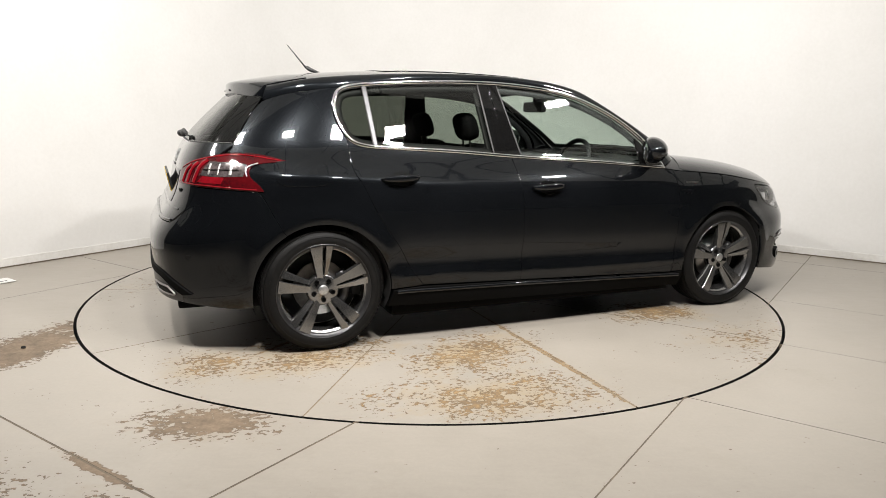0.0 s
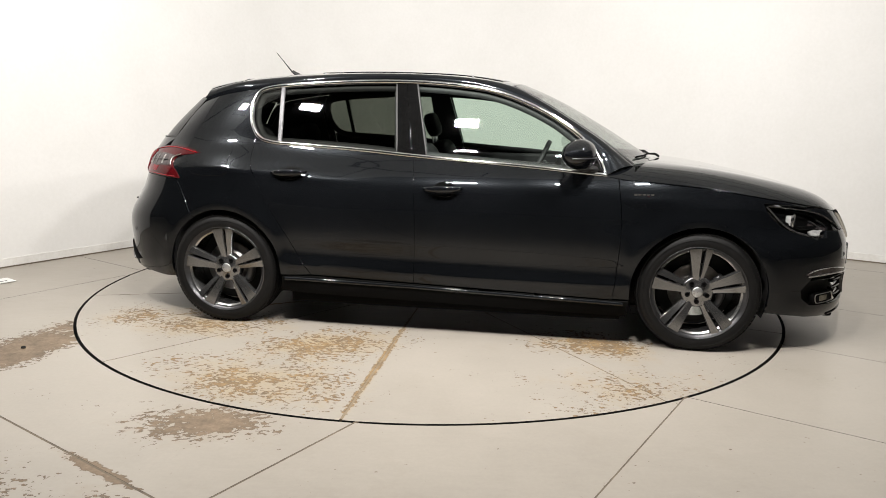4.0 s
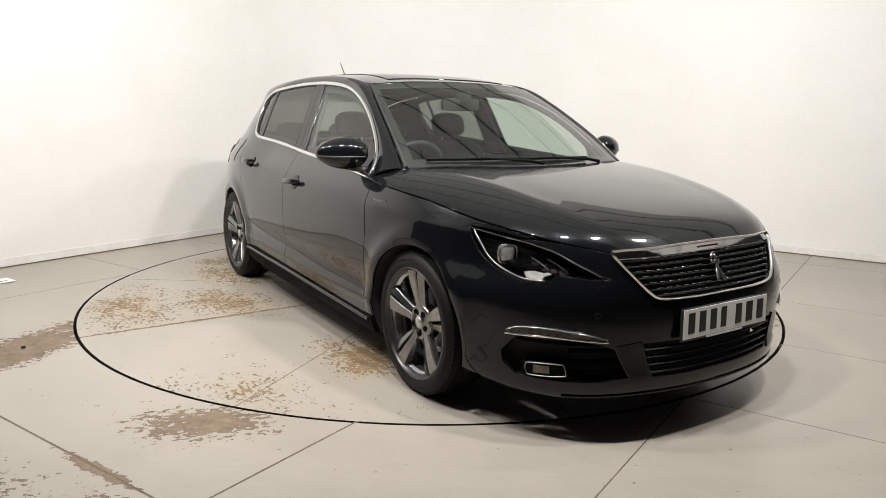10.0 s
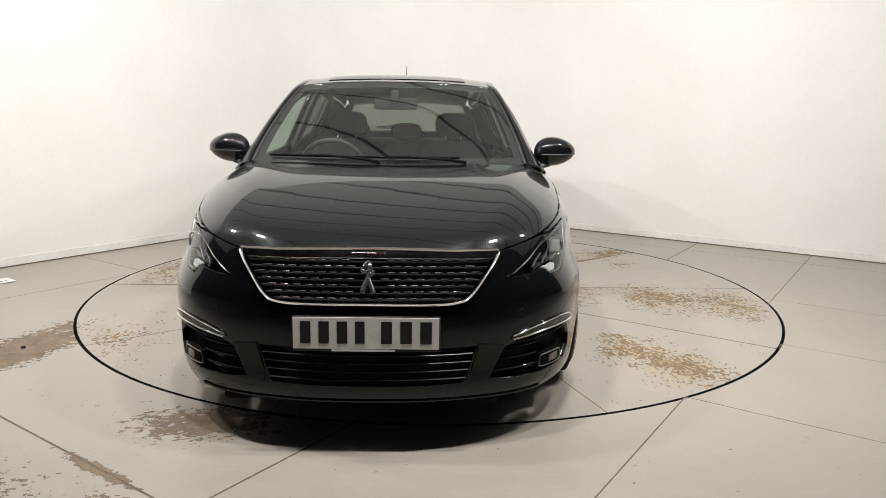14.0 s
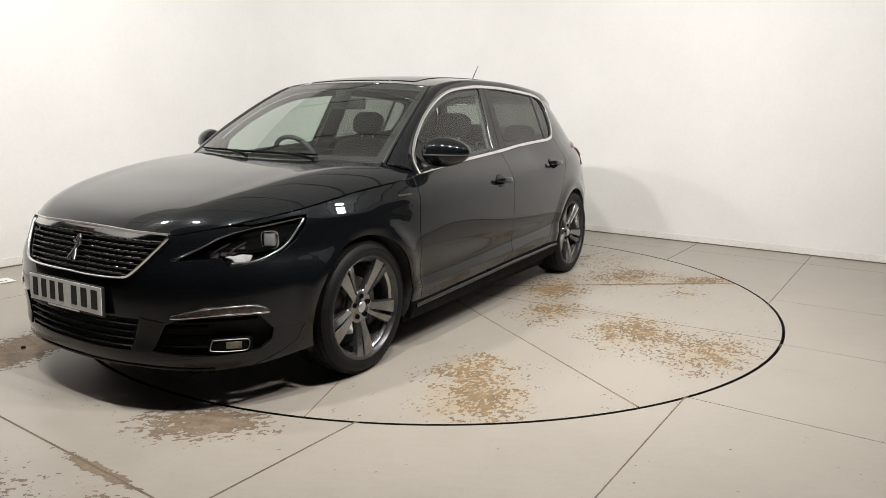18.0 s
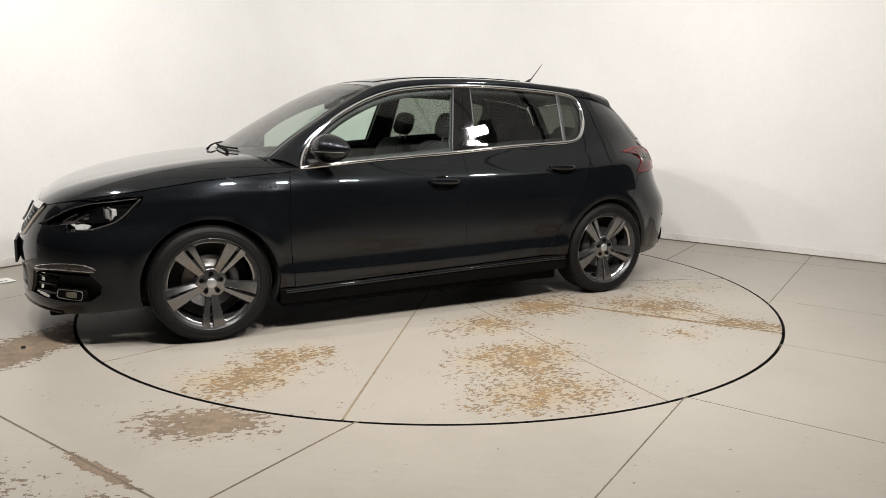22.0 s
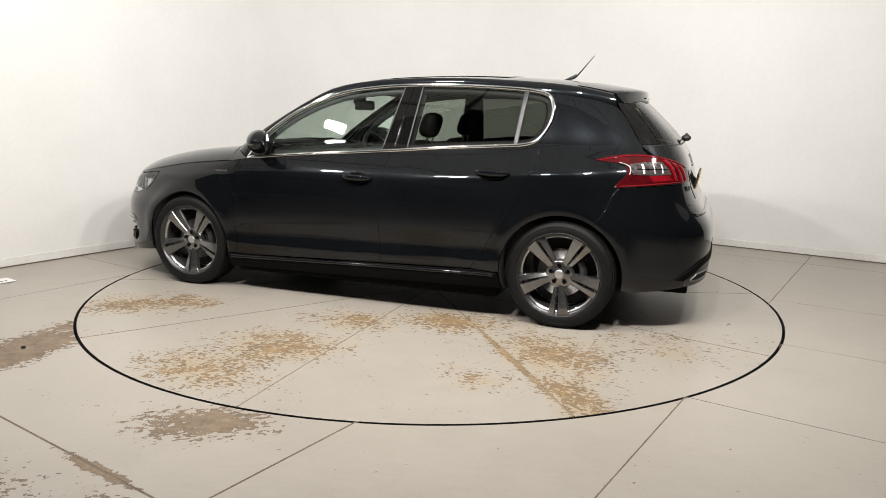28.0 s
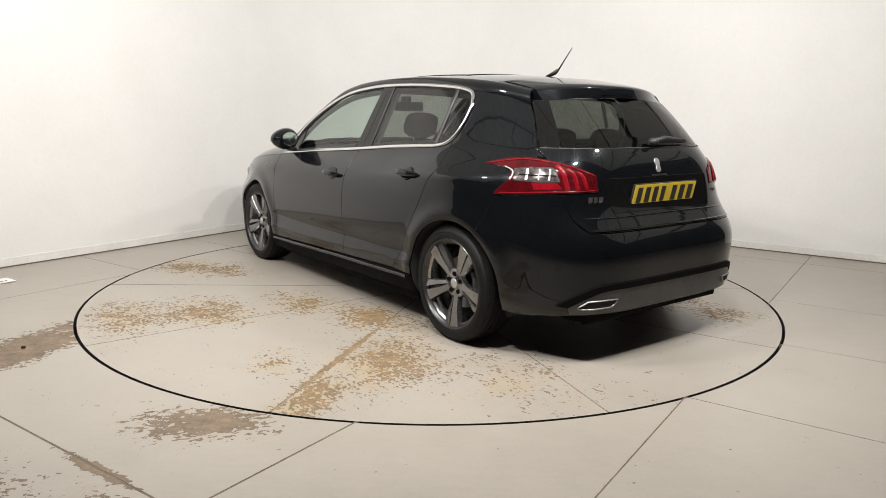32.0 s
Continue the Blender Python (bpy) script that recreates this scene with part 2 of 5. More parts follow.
def box(bm, x0, x1, y0, y1, z0, z1, bevel=0.0, turn=None):
    r = bmesh.ops.create_cube(bm, size=1)["verts"]
    m = Matrix.Translation(((x0 + x1) / 2, (y0 + y1) / 2, (z0 + z1) / 2))
    if turn:
        m = m @ turn
    m = m @ Matrix.Diagonal((abs(x1 - x0), abs(y1 - y0), abs(z1 - z0), 1))
    bmesh.ops.transform(bm, matrix=m, verts=r)
    if bevel:
        es = {e for v in r for e in v.link_edges}
        bmesh.ops.bevel(bm, geom=list(es), offset=bevel, segments=2, affect="EDGES", profile=0.7)
    return bm


def lathe(bm, profile, segs=48, axis="Y", close=False):
    """Turn a profile of (radius, height) pairs round an axis."""
    rows = []
    for r, h in profile:
        row = []
        for i in range(segs):
            a = 2 * math.pi * i / segs
            c, s = r * math.cos(a), r * math.sin(a)
            row.append(bm.verts.new({"Y": (c, h, s), "Z": (c, s, h), "X": (h, c, s)}[axis]))
        rows.append(row)
    pairs = list(zip(rows, rows[1:])) + ([(rows[-1], rows[0])] if close else [])
    for a, b in pairs:
        for i in range(segs):
            j = (i + 1) % segs
            bm.faces.new((a[i], a[j], b[j], b[i]))
    return bm


def sweep(bm, path, wide, high, up=None, segs=8, closed=False, ends=True):
    """Sweep an oval along a path. up: a normal for each point, or one for all."""
    n = len(path)
    rings = []
    for i, p in enumerate(path):
        a, b = path[i - 1] if (i or closed) else path[0], path[(i + 1) % n] if (i < n - 1 or closed) else path[-1]
        t = (Vector(b) - Vector(a)).normalized()
        u = Vector(up[i] if isinstance(up, list) else (up or (0, 0, 1)))
        s = t.cross(u)
        s = s.normalized() if s.length > 1e-6 else Vector((0, 1, 0))
        u = s.cross(t).normalized()
        w, h = (wide[i], high[i]) if isinstance(wide, list) else (wide, high)
        rings.append([bm.verts.new(Vector(p) + s * (w * math.cos(2 * math.pi * k / segs)) + u * (h * math.sin(2 * math.pi * k / segs))) for k in range(segs)])
    for i in range(n if closed else n - 1):
        a, b = rings[i], rings[(i + 1) % n]
        for k in range(segs):
            bm.faces.new((a[k], a[(k + 1) % segs], b[(k + 1) % segs], b[k]))
    if ends and not closed:
        bm.faces.new(rings[0][::-1])
        bm.faces.new(rings[-1])
    return bm


def extruded(bm, outline, depth, place):
    """A plate from a 2D outline. place(a, b, h) gives the point."""
    lo, hi = [bm.verts.new(place(a, b, 0)) for a, b in outline], [bm.verts.new(place(a, b, depth)) for a, b in outline]
    bm.faces.new(lo[::-1])
    bm.faces.new(hi)
    for i in range(len(outline)):
        j = (i + 1) % len(outline)
        bm.faces.new((lo[i], lo[j], hi[j], hi[i]))
    bmesh.ops.recalc_face_normals(bm, faces=bm.faces)
    return bm


def curve(points, count=24, closed=False):
    """A smooth line through control points (Catmull-Rom, centripetal spacing left out)."""
    p = [np.array(q, float) for q in points]
    n = len(p)
    out = []
    spans = n if closed else n - 1
    for i in range(spans):
        a, b, c, d = (p[(i - 1) % n] if (i or closed) else 2 * p[0] - p[1]), p[i], p[(i + 1) % n], (p[(i + 2) % n] if (i < n - 2 or closed) else 2 * p[-1] - p[-2])
        steps = max(2, round(count / spans))
        for k in range(steps):
            t = k / steps
            out.append(0.5 * (2 * b + (c - a) * t + (2 * a - 5 * b + 4 * c - d) * t * t + (3 * b - a - 3 * c + d) * t ** 3))
    if not closed:
        out.append(p[-1])
    return [tuple(float(v) for v in q) for q in out]


def dense(points, step=0.03):
    """Straight lines between points, cut into short pieces."""
    out = []
    for a, b in zip(points, points[1:]):
        n = max(1, int(math.dist(a, b) / step))
        out += [tuple(a[i] + (b[i] - a[i]) * k / n for i in range(len(a))) for k in range(n)]
    return out + [tuple(points[-1])]


def arc(cx, cy, r, a0, a1, n=24):
    return [(cx + r * math.cos(radians(a0 + (a1 - a0) * i / n)), cy + r * math.sin(radians(a0 + (a1 - a0) * i / n))) for i in range(n + 1)]


def clip(poly, a, b, c):
    """The part of a 2D outline where a * x + b * y <= c."""
    out = []
    for p, q in zip(poly, poly[1:] + poly[:1]):
        dp, dq = a * p[0] + b * p[1] - c, a * q[0] + b * q[1] - c
        if dp <= 0:
            out.append(p)
        if dp * dq < 0:
            k = dp / (dp - dq)
            out.append((p[0] + (q[0] - p[0]) * k, p[1] + (q[1] - p[1]) * k))
    return out


def clean(poly, tiny=1e-4):
    out = []
    for p in poly:
        if not out or math.dist(p, out[-1]) > tiny:
            out.append(tuple(p))
    while len(out) > 2 and math.dist(out[0], out[-1]) <= tiny:
        out.pop()
    return out


def inset(poly, gap):
    """Shrink an outline by a small gap."""
    poly = clean(poly)
    n = len(poly)
    area = sum(p[0] * q[1] - q[0] * p[1] for p, q in zip(poly, poly[1:] + poly[:1]))
    sign = 1 if area > 0 else -1
    out = []
    for i in range(n):
        a, p, b = poly[i - 1], poly[i], poly[(i + 1) % n]
        d1, d2 = Vector((p[0] - a[0], p[1] - a[1])).normalized(), Vector((b[0] - p[0], b[1] - p[1])).normalized()
        n1, n2 = Vector((-d1.y, d1.x)), Vector((-d2.y, d2.x))
        m = n1 + n2
        k = m.dot(n1)
        m = m / k if k > 0.35 else m.normalized() * 1.5
        out.append((p[0] + sign * gap * m.x, p[1] + sign * gap * m.y))
    return out


def panel(name, outline, fn, mat, parent, step=(0.035, 0.035), thick=0.012, off=0.0, mirror=False, label="", hub=None, chamfer=0.0016):
    """A skin panel: a 2D outline cut into a fine grid and laid on the surface fn(a, b), with a turned-in rim."""
    bm = bmesh.new()
    bm.faces.new([bm.verts.new((a, b, 0)) for a, b in clean(outline)]).normal_update()
    bmesh.ops.triangulate(bm, faces=bm.faces[:], ngon_method="EAR_CLIP")
    for k in (0, 1):
        cs = [v.co[k] for v in bm.verts]
        lo, hi = min(cs), max(cs)
        n = int((hi - lo) / step[k])
        for i in range(1, n + 1):
            co, no = [0, 0, 0], [0, 0, 0]
            co[k], no[k] = lo + (hi - lo) * i / (n + 1), 1
            bmesh.ops.bisect_plane(bm, geom=bm.verts[:] + bm.edges[:] + bm.faces[:], dist=1e-6, plane_co=co, plane_no=no)
    bmesh.ops.remove_doubles(bm, verts=bm.verts[:], dist=2e-5)
    bm.verts.index_update()
    place, normal = [], []
    e = 0.003 * (step[0] / 0.035)
    f = 0.003 * (step[1] / 0.035)
    for v in bm.verts:
        a, b = v.co[0], v.co[1]
        p = Vector(fn(a, b))
        n = (Vector(fn(a + e, b)) - Vector(fn(a - e, b))).cross(Vector(fn(a, b + f)) - Vector(fn(a, b - f)))
        n = n.normalized() if n.length > 1e-12 else Vector((0, 0, 1))
        c = Vector(hub) if hub else Vector((min(max(p.x, -1.2), 1.2), 0, 0.6))
        if n.dot(p - c) < 0:
            n = -n
        place.append(p + n * off)
        normal.append(n)
    faces, norms = [], []
    for fc in bm.faces:
        ids = [v.index for v in fc.verts]
        g = sum((place[p].cross(place[q]) for p, q in zip(ids, ids[1:] + ids[:1])), Vector())
        if g.dot(normal[ids[0]]) < 0:
            ids.reverse()
        faces.append(ids)
        norms += [normal[i] for i in ids]
    verts = list(place)
    rim, lean = [], {}
    for ed in bm.edges:
        if len(ed.link_faces) != 1 or not thick:
            continue
        i, j = ed.verts[0].index, ed.verts[1].index
        mid = sum((place[v.index] for v in ed.link_faces[0].verts), Vector()) / len(ed.link_faces[0].verts)
        o = (place[j] - place[i]).normalized().cross(normal[i]).normalized()
        if o.dot((place[i] + place[j]) / 2 - mid) < 0:
            o = -o
        rim.append((i, j, o))
        for k in (i, j):
            lean[k] = lean.get(k, Vector()) + o
    c = min(chamfer, thick * 0.4)
    low = {}
    for k, o in lean.items():
        o = o.normalized() if o.length > 1e-6 else o
        low[k] = len(verts)
        verts += [place[k] + (o - normal[k]) * c, place[k] + (o - normal[k]) * c - normal[k] * thick]
    for i, j, o in rim:
        ni, nj = (normal[i] + o).normalized(), (normal[j] + o).normalized()
        for ids, ns in (([i, j, low[j], low[i]], [normal[i], normal[j], nj, ni]), ([low[i], low[j], low[j] + 1, low[i] + 1], [ni, nj, o, o])):
            g = (verts[ids[1]] - verts[ids[0]]).cross(verts[ids[2]] - verts[ids[0]])
            if g.dot(ns[0] + ns[2]) < 0:
                ids.reverse()
                ns.reverse()
            faces.append(ids)
            norms += ns
    bm.free()
    if mirror:
        verts = [Vector((v.x, -v.y, v.z)) for v in verts]
        k, flipped = 0, []
        for ids in faces:
            flipped += [Vector((v.x, -v.y, v.z)) for v in norms[k:k + len(ids)][::-1]]
            k += len(ids)
        norms = flipped
        faces = [ids[::-1] for ids in faces]
    me = bpy.data.meshes.new(name)
    me.from_pydata([tuple(v) for v in verts], [], faces)
    me.polygons.foreach_set("use_smooth", [True] * len(me.polygons))
    me.normals_split_custom_set([tuple(v) for v in norms])
    return part(name, me, mat, parent, label)


def both(name, outline, fn, mat, parent, **kw):
    return panel(name, outline, fn, mat, parent, **kw), panel(name, outline, fn, mat, parent, mirror=True, **kw)


def ribbon(name, line, fn, mat, parent, wide, high, closed=False, off=0.0, mirror=False, label="", segs=8, hub=None):
    """A moulding swept along a line of the surface fn."""
    pts, ups = [], []
    for a, b in line:
        p = Vector(fn(a, b))
        n = (Vector(fn(a + 1e-3, b)) - Vector(fn(a - 1e-3, b))).cross(Vector(fn(a, b + 1e-3)) - Vector(fn(a, b - 1e-3))).normalized()
        c = Vector(hub) if hub else Vector((min(max(p.x, -1.2), 1.2), 0, 0.6))
        if n.dot(p - c) < 0:
            n = -n
        p = p + n * off
        if mirror:
            p.y, n.y = -p.y, -n.y
        pts.append(p)
        ups.append(n)
    bm = sweep(bmesh.new(), pts, wide, high, ups, segs, closed)
    bmesh.ops.recalc_face_normals(bm, faces=bm.faces)
    return part(name, smooth_faces(bm, 50), mat, parent, label)


# ------------------------------------------------------------ the setting
E1, E2 = Vector((0.817, -0.577, 0)), Vector((0.577, 0.817, 0))
CORNER = Vector((-0.66, 4.18, 0))
RING, GAP = 2.264, 0.0085


def floor_setting():
    base = bmesh.new()
    box(base, -14, 14, -14, 14, -0.5, -0.10)
    ground = tagged(part("ground", base, M_GAP, None), "subfloor coloured near-black for the shade in the floor gaps", "ground", kind="structure")
    floor = tagged(new("floor"), "pale grey painted concrete floor with flaked paint", "floor", kind="structure")
    bm = bmesh.new()
    n = 180
    inner = [bm.verts.new(((RING + GAP) * math.cos(2 * math.pi * i / n), (RING + GAP) * math.sin(2 * math.pi * i / n), 0)) for i in range(n)]
    outer = [bm.verts.new((13 * math.cos(2 * math.pi * i / n), 13 * math.sin(2 * math.pi * i / n), 0)) for i in range(n)]
    for i in range(n):
        j = (i + 1) % n
        bm.faces.new((inner[i], inner[j], outer[j], outer[i]))
    cuts = [(E1, a, w) for a, w in ((-4.0, .002), (-2.0, .002), (1.05, .0045), (2.045, .003), (4.0, .002))]
    cuts += [(E2, b, w) for b, w in ((-4.6, .002), (-2.80, .0045), (-0.955, .0018), (0.105, .0013), (1.117, .0013), (2.6, .002))]
    for no, d, w in cuts:
        for s in (-w, w):
            bmesh.ops.bisect_plane(bm, geom=bm.verts[:] + bm.edges[:] + bm.faces[:], dist=1e-6, plane_co=no * (d + s), plane_no=no)
    gone = [f for f in bm.faces if any(abs(f.calc_center_median().dot(no) - d) < w * .9 for no, d, w in cuts)]
    bmesh.ops.delete(bm, geom=gone, context="FACES")
    left = set(bm.faces)
    while left:
        seed = left.pop()
        island, todo = [seed], [seed]
        while todo:
            f = todo.pop()
            for e in f.edges:
                for g in e.link_faces:
                    if g in left:
                        left.discard(g)
                        island.append(g)
                        todo.append(g)
        one = bmesh.new()
        made = {}
        for f in island:
            for v in f.verts:
                if v not in made:
                    made[v] = one.verts.new(v.co)
            one.faces.new([made[v] for v in f.verts])
        rim = [e for e in one.edges if len(e.link_faces) == 1]
        ext = bmesh.ops.extrude_edge_only(one, edges=rim)["geom"]
        for v in ext:
            if isinstance(v, bmesh.types.BMVert):
                v.co.z -= 0.10
        # side faces take the near-black colour, so the gaps look shaded
        for f in one.faces:
            f.normal_update()
            f.material_index = 0 if abs(f.normal.z) > .5 else 1
        part("slab", one, M_FLOOR, floor).data.materials.append(M_GAP)
    bm.free()
    for no, d, w in cuts:
        t = Vector((-no.y, no.x, 0))
        j = bmesh.new()
        box(j, -11, 11, -w - .002, w + .002, -0.03, -0.0016 if w < .003 else -.0008)
        bmesh.ops.transform(j, matrix=Matrix.Translation(no * d) @ Matrix.Rotation(math.atan2(t.y, t.x), 4, "Z"), verts=j.verts)
        part("joint", j, M_JOINT, floor)
    # black ring added down in the gap in place of its shade
    shade_ring = lathe(bmesh.new(), [(RING - 0.008, -0.038), (RING + 0.008, -0.038), (RING + 0.008, -0.05), (RING - 0.008, -0.05)], 180, "Z", True)
    part("gap_shade", shade_ring, M_BLACK, floor, "added black ring standing in for the shade in the turntable gap")
    return floor


def wall_setting():
    """Two white walls at a right angle that meet in a rounded corner."""
    round_r = 2.1
    d1, d2 = -E2, E1
    line = []
    for i in range(13):
        line.append(CORNER + d1 * (6.3 - (6.3 - round_r) * i / 12))
    o = CORNER + (d1 + d2) * round_r
    for i in range(1, 16):
        a = radians(90 * i / 16)
        line.append(o - d2 * (round_r * math.cos(a)) - d1 * (round_r * math.sin(a)))
    for i in range(13):
        line.append(CORNER + d2 * (round_r + (6.8 - round_r) * i / 12))

    def build(name, z0, z1, front, back, mat, label):
        bm = bmesh.new()
        rows = []
        for k, p in enumerate(line):
            t = (line[min(k + 1, len(line) - 1)] - line[max(k - 1, 0)]).normalized()
            nrm = Vector((t.y, -t.x, 0))
            rows.append([bm.verts.new((*(p + nrm * d).xy, z)) for d, z in ((front, z0), (front, z1), (-back, z1), (-back, z0))])
        for a, b in zip(rows, rows[1:]):
            for k in range(4):
                f = bm.faces.new((a[k], a[(k + 1) % 4], b[(k + 1) % 4], b[k]))
                f.smooth = k == 0
        bm.faces.new(rows[0][::-1])
        bm.faces.new(rows[-1])
        bmesh.ops.recalc_face_normals(bm, faces=bm.faces)
        for e in bm.edges:
            if len(e.link_faces) == 2 and e.calc_face_angle(0) > 0.7:
                e.smooth = False
        return tagged(part(name, bm, mat, None), label, {"wall_back": "wall", "baseboard": "skirting", "trim": "seam"}[name], kind="structure")

    build("wall_back", 0, 3.25, 0.0, 0.12, M_WALL, "smooth white painted studio wall with a rounded corner")
    build("baseboard", 0.010, 0.070, 0.008, 0.0, M_SKIRT, "scuffed white skirting board along the studio wall")
    build("trim", 0.0005, 0.010, 0.013, 0.0, M_JOINT, "dirty tan seam between wall and floor")


def hall_setting():
    """The dark hall that holds the studio: outer walls and a ribbed steel roof."""
    bm = bmesh.new()
    for x0, x1, y0, y1 in ((-12.2, -12, -12, 12), (12, 12.2, -12, 12), (-12.2, 12.2, -12.2, -12), (-12.2, 12.2, 12, 12.2)):
        box(bm, x0, x1, y0, y1, -0.02, 6.2)
    tagged(part("wall_hall", bm, M_HALL, None), "dark outer walls of the hall around the studio", "wall", kind="structure")
    bm = bmesh.new()
    n = 340
    rows = []
    for i in range(n + 1):
        s = -17 + 34 * i / n
        h = 0.04 * (1 if (i // 2) % 2 else 0)
        rows.append((bm.verts.new(E1 * s - E2 * 17 + Vector((0, 0, 5.6 + h))), bm.verts.new(E1 * s + E2 * 17 + Vector((0, 0, 5.6 + h)))))
    for a, b in zip(rows, rows[1:]):
        bm.faces.new((a[0], b[0], b[1], a[1]))
    far = bm.copy()
    for half, no in ((bm, -1), (far, 1)):
        bmesh.ops.bisect_plane(half, geom=half.verts[:] + half.edges[:] + half.faces[:], plane_co=(0, -3.4, 0), plane_no=(0, no, 0), clear_outer=True)
    tagged(part("ceiling", bm, M_ROOF, None), "grey ribbed roof sheets above the studio, made translucent for added fill light", "ceiling", kind="structure")
    tagged(part("ceiling", far, M_SHEET, None), "dark ribbed steel roof of the hall", "ceiling", kind="structure")
    bm = bmesh.new()
    for k in range(-7, 8):
        for i in range(24):
            a = -12 + i
            z = 5.1 + 0.4 * math.cos(math.pi * (a + 0.5) / 12)
            p, q = E2 * (k * 1.5) + E1 * a, E2 * (k * 1.5) + E1 * (a + 1)
            box(bm, (p.x + q.x) / 2 - 0.51, (p.x + q.x) / 2 + 0.51, (p.y + q.y) / 2 - 0.018, (p.y + q.y) / 2 + 0.018, z - 0.04, z + 0.04, turn=Matrix.Rotation(math.atan2(E1.y, E1.x), 4, "Z"))
    tagged(part("ceiling_beams", bm, M_RIB, None), "dark curved steel beams under the hall roof", "beams", kind="structure")


def flood_lamp(x, y):
    """A flat black floodlight on a pole from the roof."""
    lamp = tagged(new("flood_lamp"), "black rectangular LED floodlight hung on a pole", "floodlight", "floodlights round the turntable")
    lamp.matrix_world = look((x, y, LAMP_Z), (x * -0.3, 1.5, 0.95)) @ pose(0, 0, 0.012)
    part("housing", box(bmesh.new(), -0.2, 0.2, -0.13, 0.13, 0.0, 0.05, 0.008), M_TRIM, lamp)
    bm = bmesh.new()
    for k in range(7):
        box(bm, -0.18 + 0.06 * k - 0.004, -0.18 + 0.06 * k + 0.004, -0.11, 0.11, 0.05, 0.085)
    part("cooling_fins", bm, M_TRIM, lamp)
    up = lamp.matrix_world.inverted()
    bm = sweep(bmesh.new(), [up @ Vector((x, y, 5.6)), up @ Vector((x, y, LAMP_Z + 0.04))], 0.02, 0.02, (1, 0, 0))
    part("pole", bm, M_RIB, lamp)


def paper():
    p = tagged(new("paper_sheet"), "white printed paper sheet lying on the floor", "paper")
    p.matrix_world = pose(-3.07, -0.02, 0.004, 0, 0, 52)
    part("sheet", box(bmesh.new(), -0.1, 0.1, -0.075, 0.075, 0, 0.002), M_WHITE, p)
    bm = bmesh.new()
    for k in range(2):
        box(bm, -0.08, 0.03 + 0.03 * k, 0.03 - 0.06 * k, 0.045 - 0.06 * k, 0.002, 0.0028)
    part("print", bm, M_INK, p)


def debris():
    p = tagged(new("grit_crumb"), "small dark crumb of grit on bare concrete", "grit")
    p.matrix_world = pose(-2.09, -1.40, 0.0, 0, 0, 20)
    bm = bmesh.new()
    bmesh.ops.create_icosphere(bm, subdivisions=2, radius=0.012)
    for v in bm.verts:
        v.co *= 1 + 0.35 * noise.noise(v.co * 120)
        v.co.z = max(v.co.z * 0.6 + 0.005, 0)
    part("crumb", bm, M_GAP, p)


def turntable():
    table = tagged(new("turntable"), "round turntable of ten painted wedge plates, flaked and stained", "turntable")
    r, n = RING - GAP, 14
    for k in range(10):
        a0, a1 = radians(18 + 36 * k), radians(54 + 36 * k)
        bm = bmesh.new()
        g0, g1 = (0.0058 if j in (1, 3, 7) else 0.0032 for j in (k, (k + 1) % 10))
        pts = []
        for i in range(n + 1):
            a = a0 + (a1 - a0) * i / n
            a = min(max(a, a0 + g0 / r), a1 - g1 / r)
            pts.append((r * math.cos(a), r * math.sin(a)))
        mid = (a0 + a1) / 2
        pts.append((0.012 * math.cos(mid), 0.012 * math.sin(mid)))
        extruded(bm, pts, -0.06, lambda a, b, h: (a, b, h))
        # plate sides painted near-black for the shade in ring gap and joints
        for f in bm.faces:
            f.normal_update()
            f.material_index = 0 if abs(f.normal.z) > .5 else 1
        part("plate", bm, M_TABLE, table).data.materials.append(M_GAP)
        j = bmesh.new()
        box(j, 0.02, r - 0.01, -0.012, 0.012, -0.012, -0.0008)
        bmesh.ops.rotate(j, verts=j.verts, cent=(0, 0, 0), matrix=Matrix.Rotation(a0, 3, "Z"))
        part("joint", j, M_SEALANT, table)
    part("core", lathe(bmesh.new(), [(0.001, -0.012), (r - 0.02, -0.012), (r - 0.02, -0.07), (0.001, -0.07)], 64, "Z"), M_GAP, table)
    return table


# ------------------------------------------------------------ the car: its surfaces (x forward, y left, z up, origin between the axles)
def spline(xs, ys):
    """A natural cubic spline through the knots."""
    xs, ys = np.array(xs, float), np.array(ys, float)
    n, h = len(xs), np.diff(xs)
    m, r = np.eye(n), np.zeros(n)
    for i in range(1, n - 1):
        m[i, i - 1], m[i, i], m[i, i + 1] = h[i - 1], 2 * (h[i - 1] + h[i]), h[i]
        r[i] = 6 * ((ys[i + 1] - ys[i]) / h[i] - (ys[i] - ys[i - 1]) / h[i - 1])
    k = np.linalg.solve(m, r)
    X, Y, K, H = xs.tolist(), ys.tolist(), k.tolist(), h.tolist()

    def f(x):
        x = min(max(x, X[0]), X[-1])
        i = 0
        while i < n - 2 and x > X[i + 1]:
            i += 1
        a, c, w = X[i + 1] - x, x - X[i], H[i]
        return K[i] * a ** 3 / (6 * w) + K[i + 1] * c ** 3 / (6 * w) + (Y[i] / w - K[i] * w / 6) * a + (Y[i + 1] / w - K[i + 1] * w / 6) * c
    return f


def ease(a, b, x):
    t = min(max((x - a) / (b - a), 0), 1)
    return t * t * (3 - 2 * t)


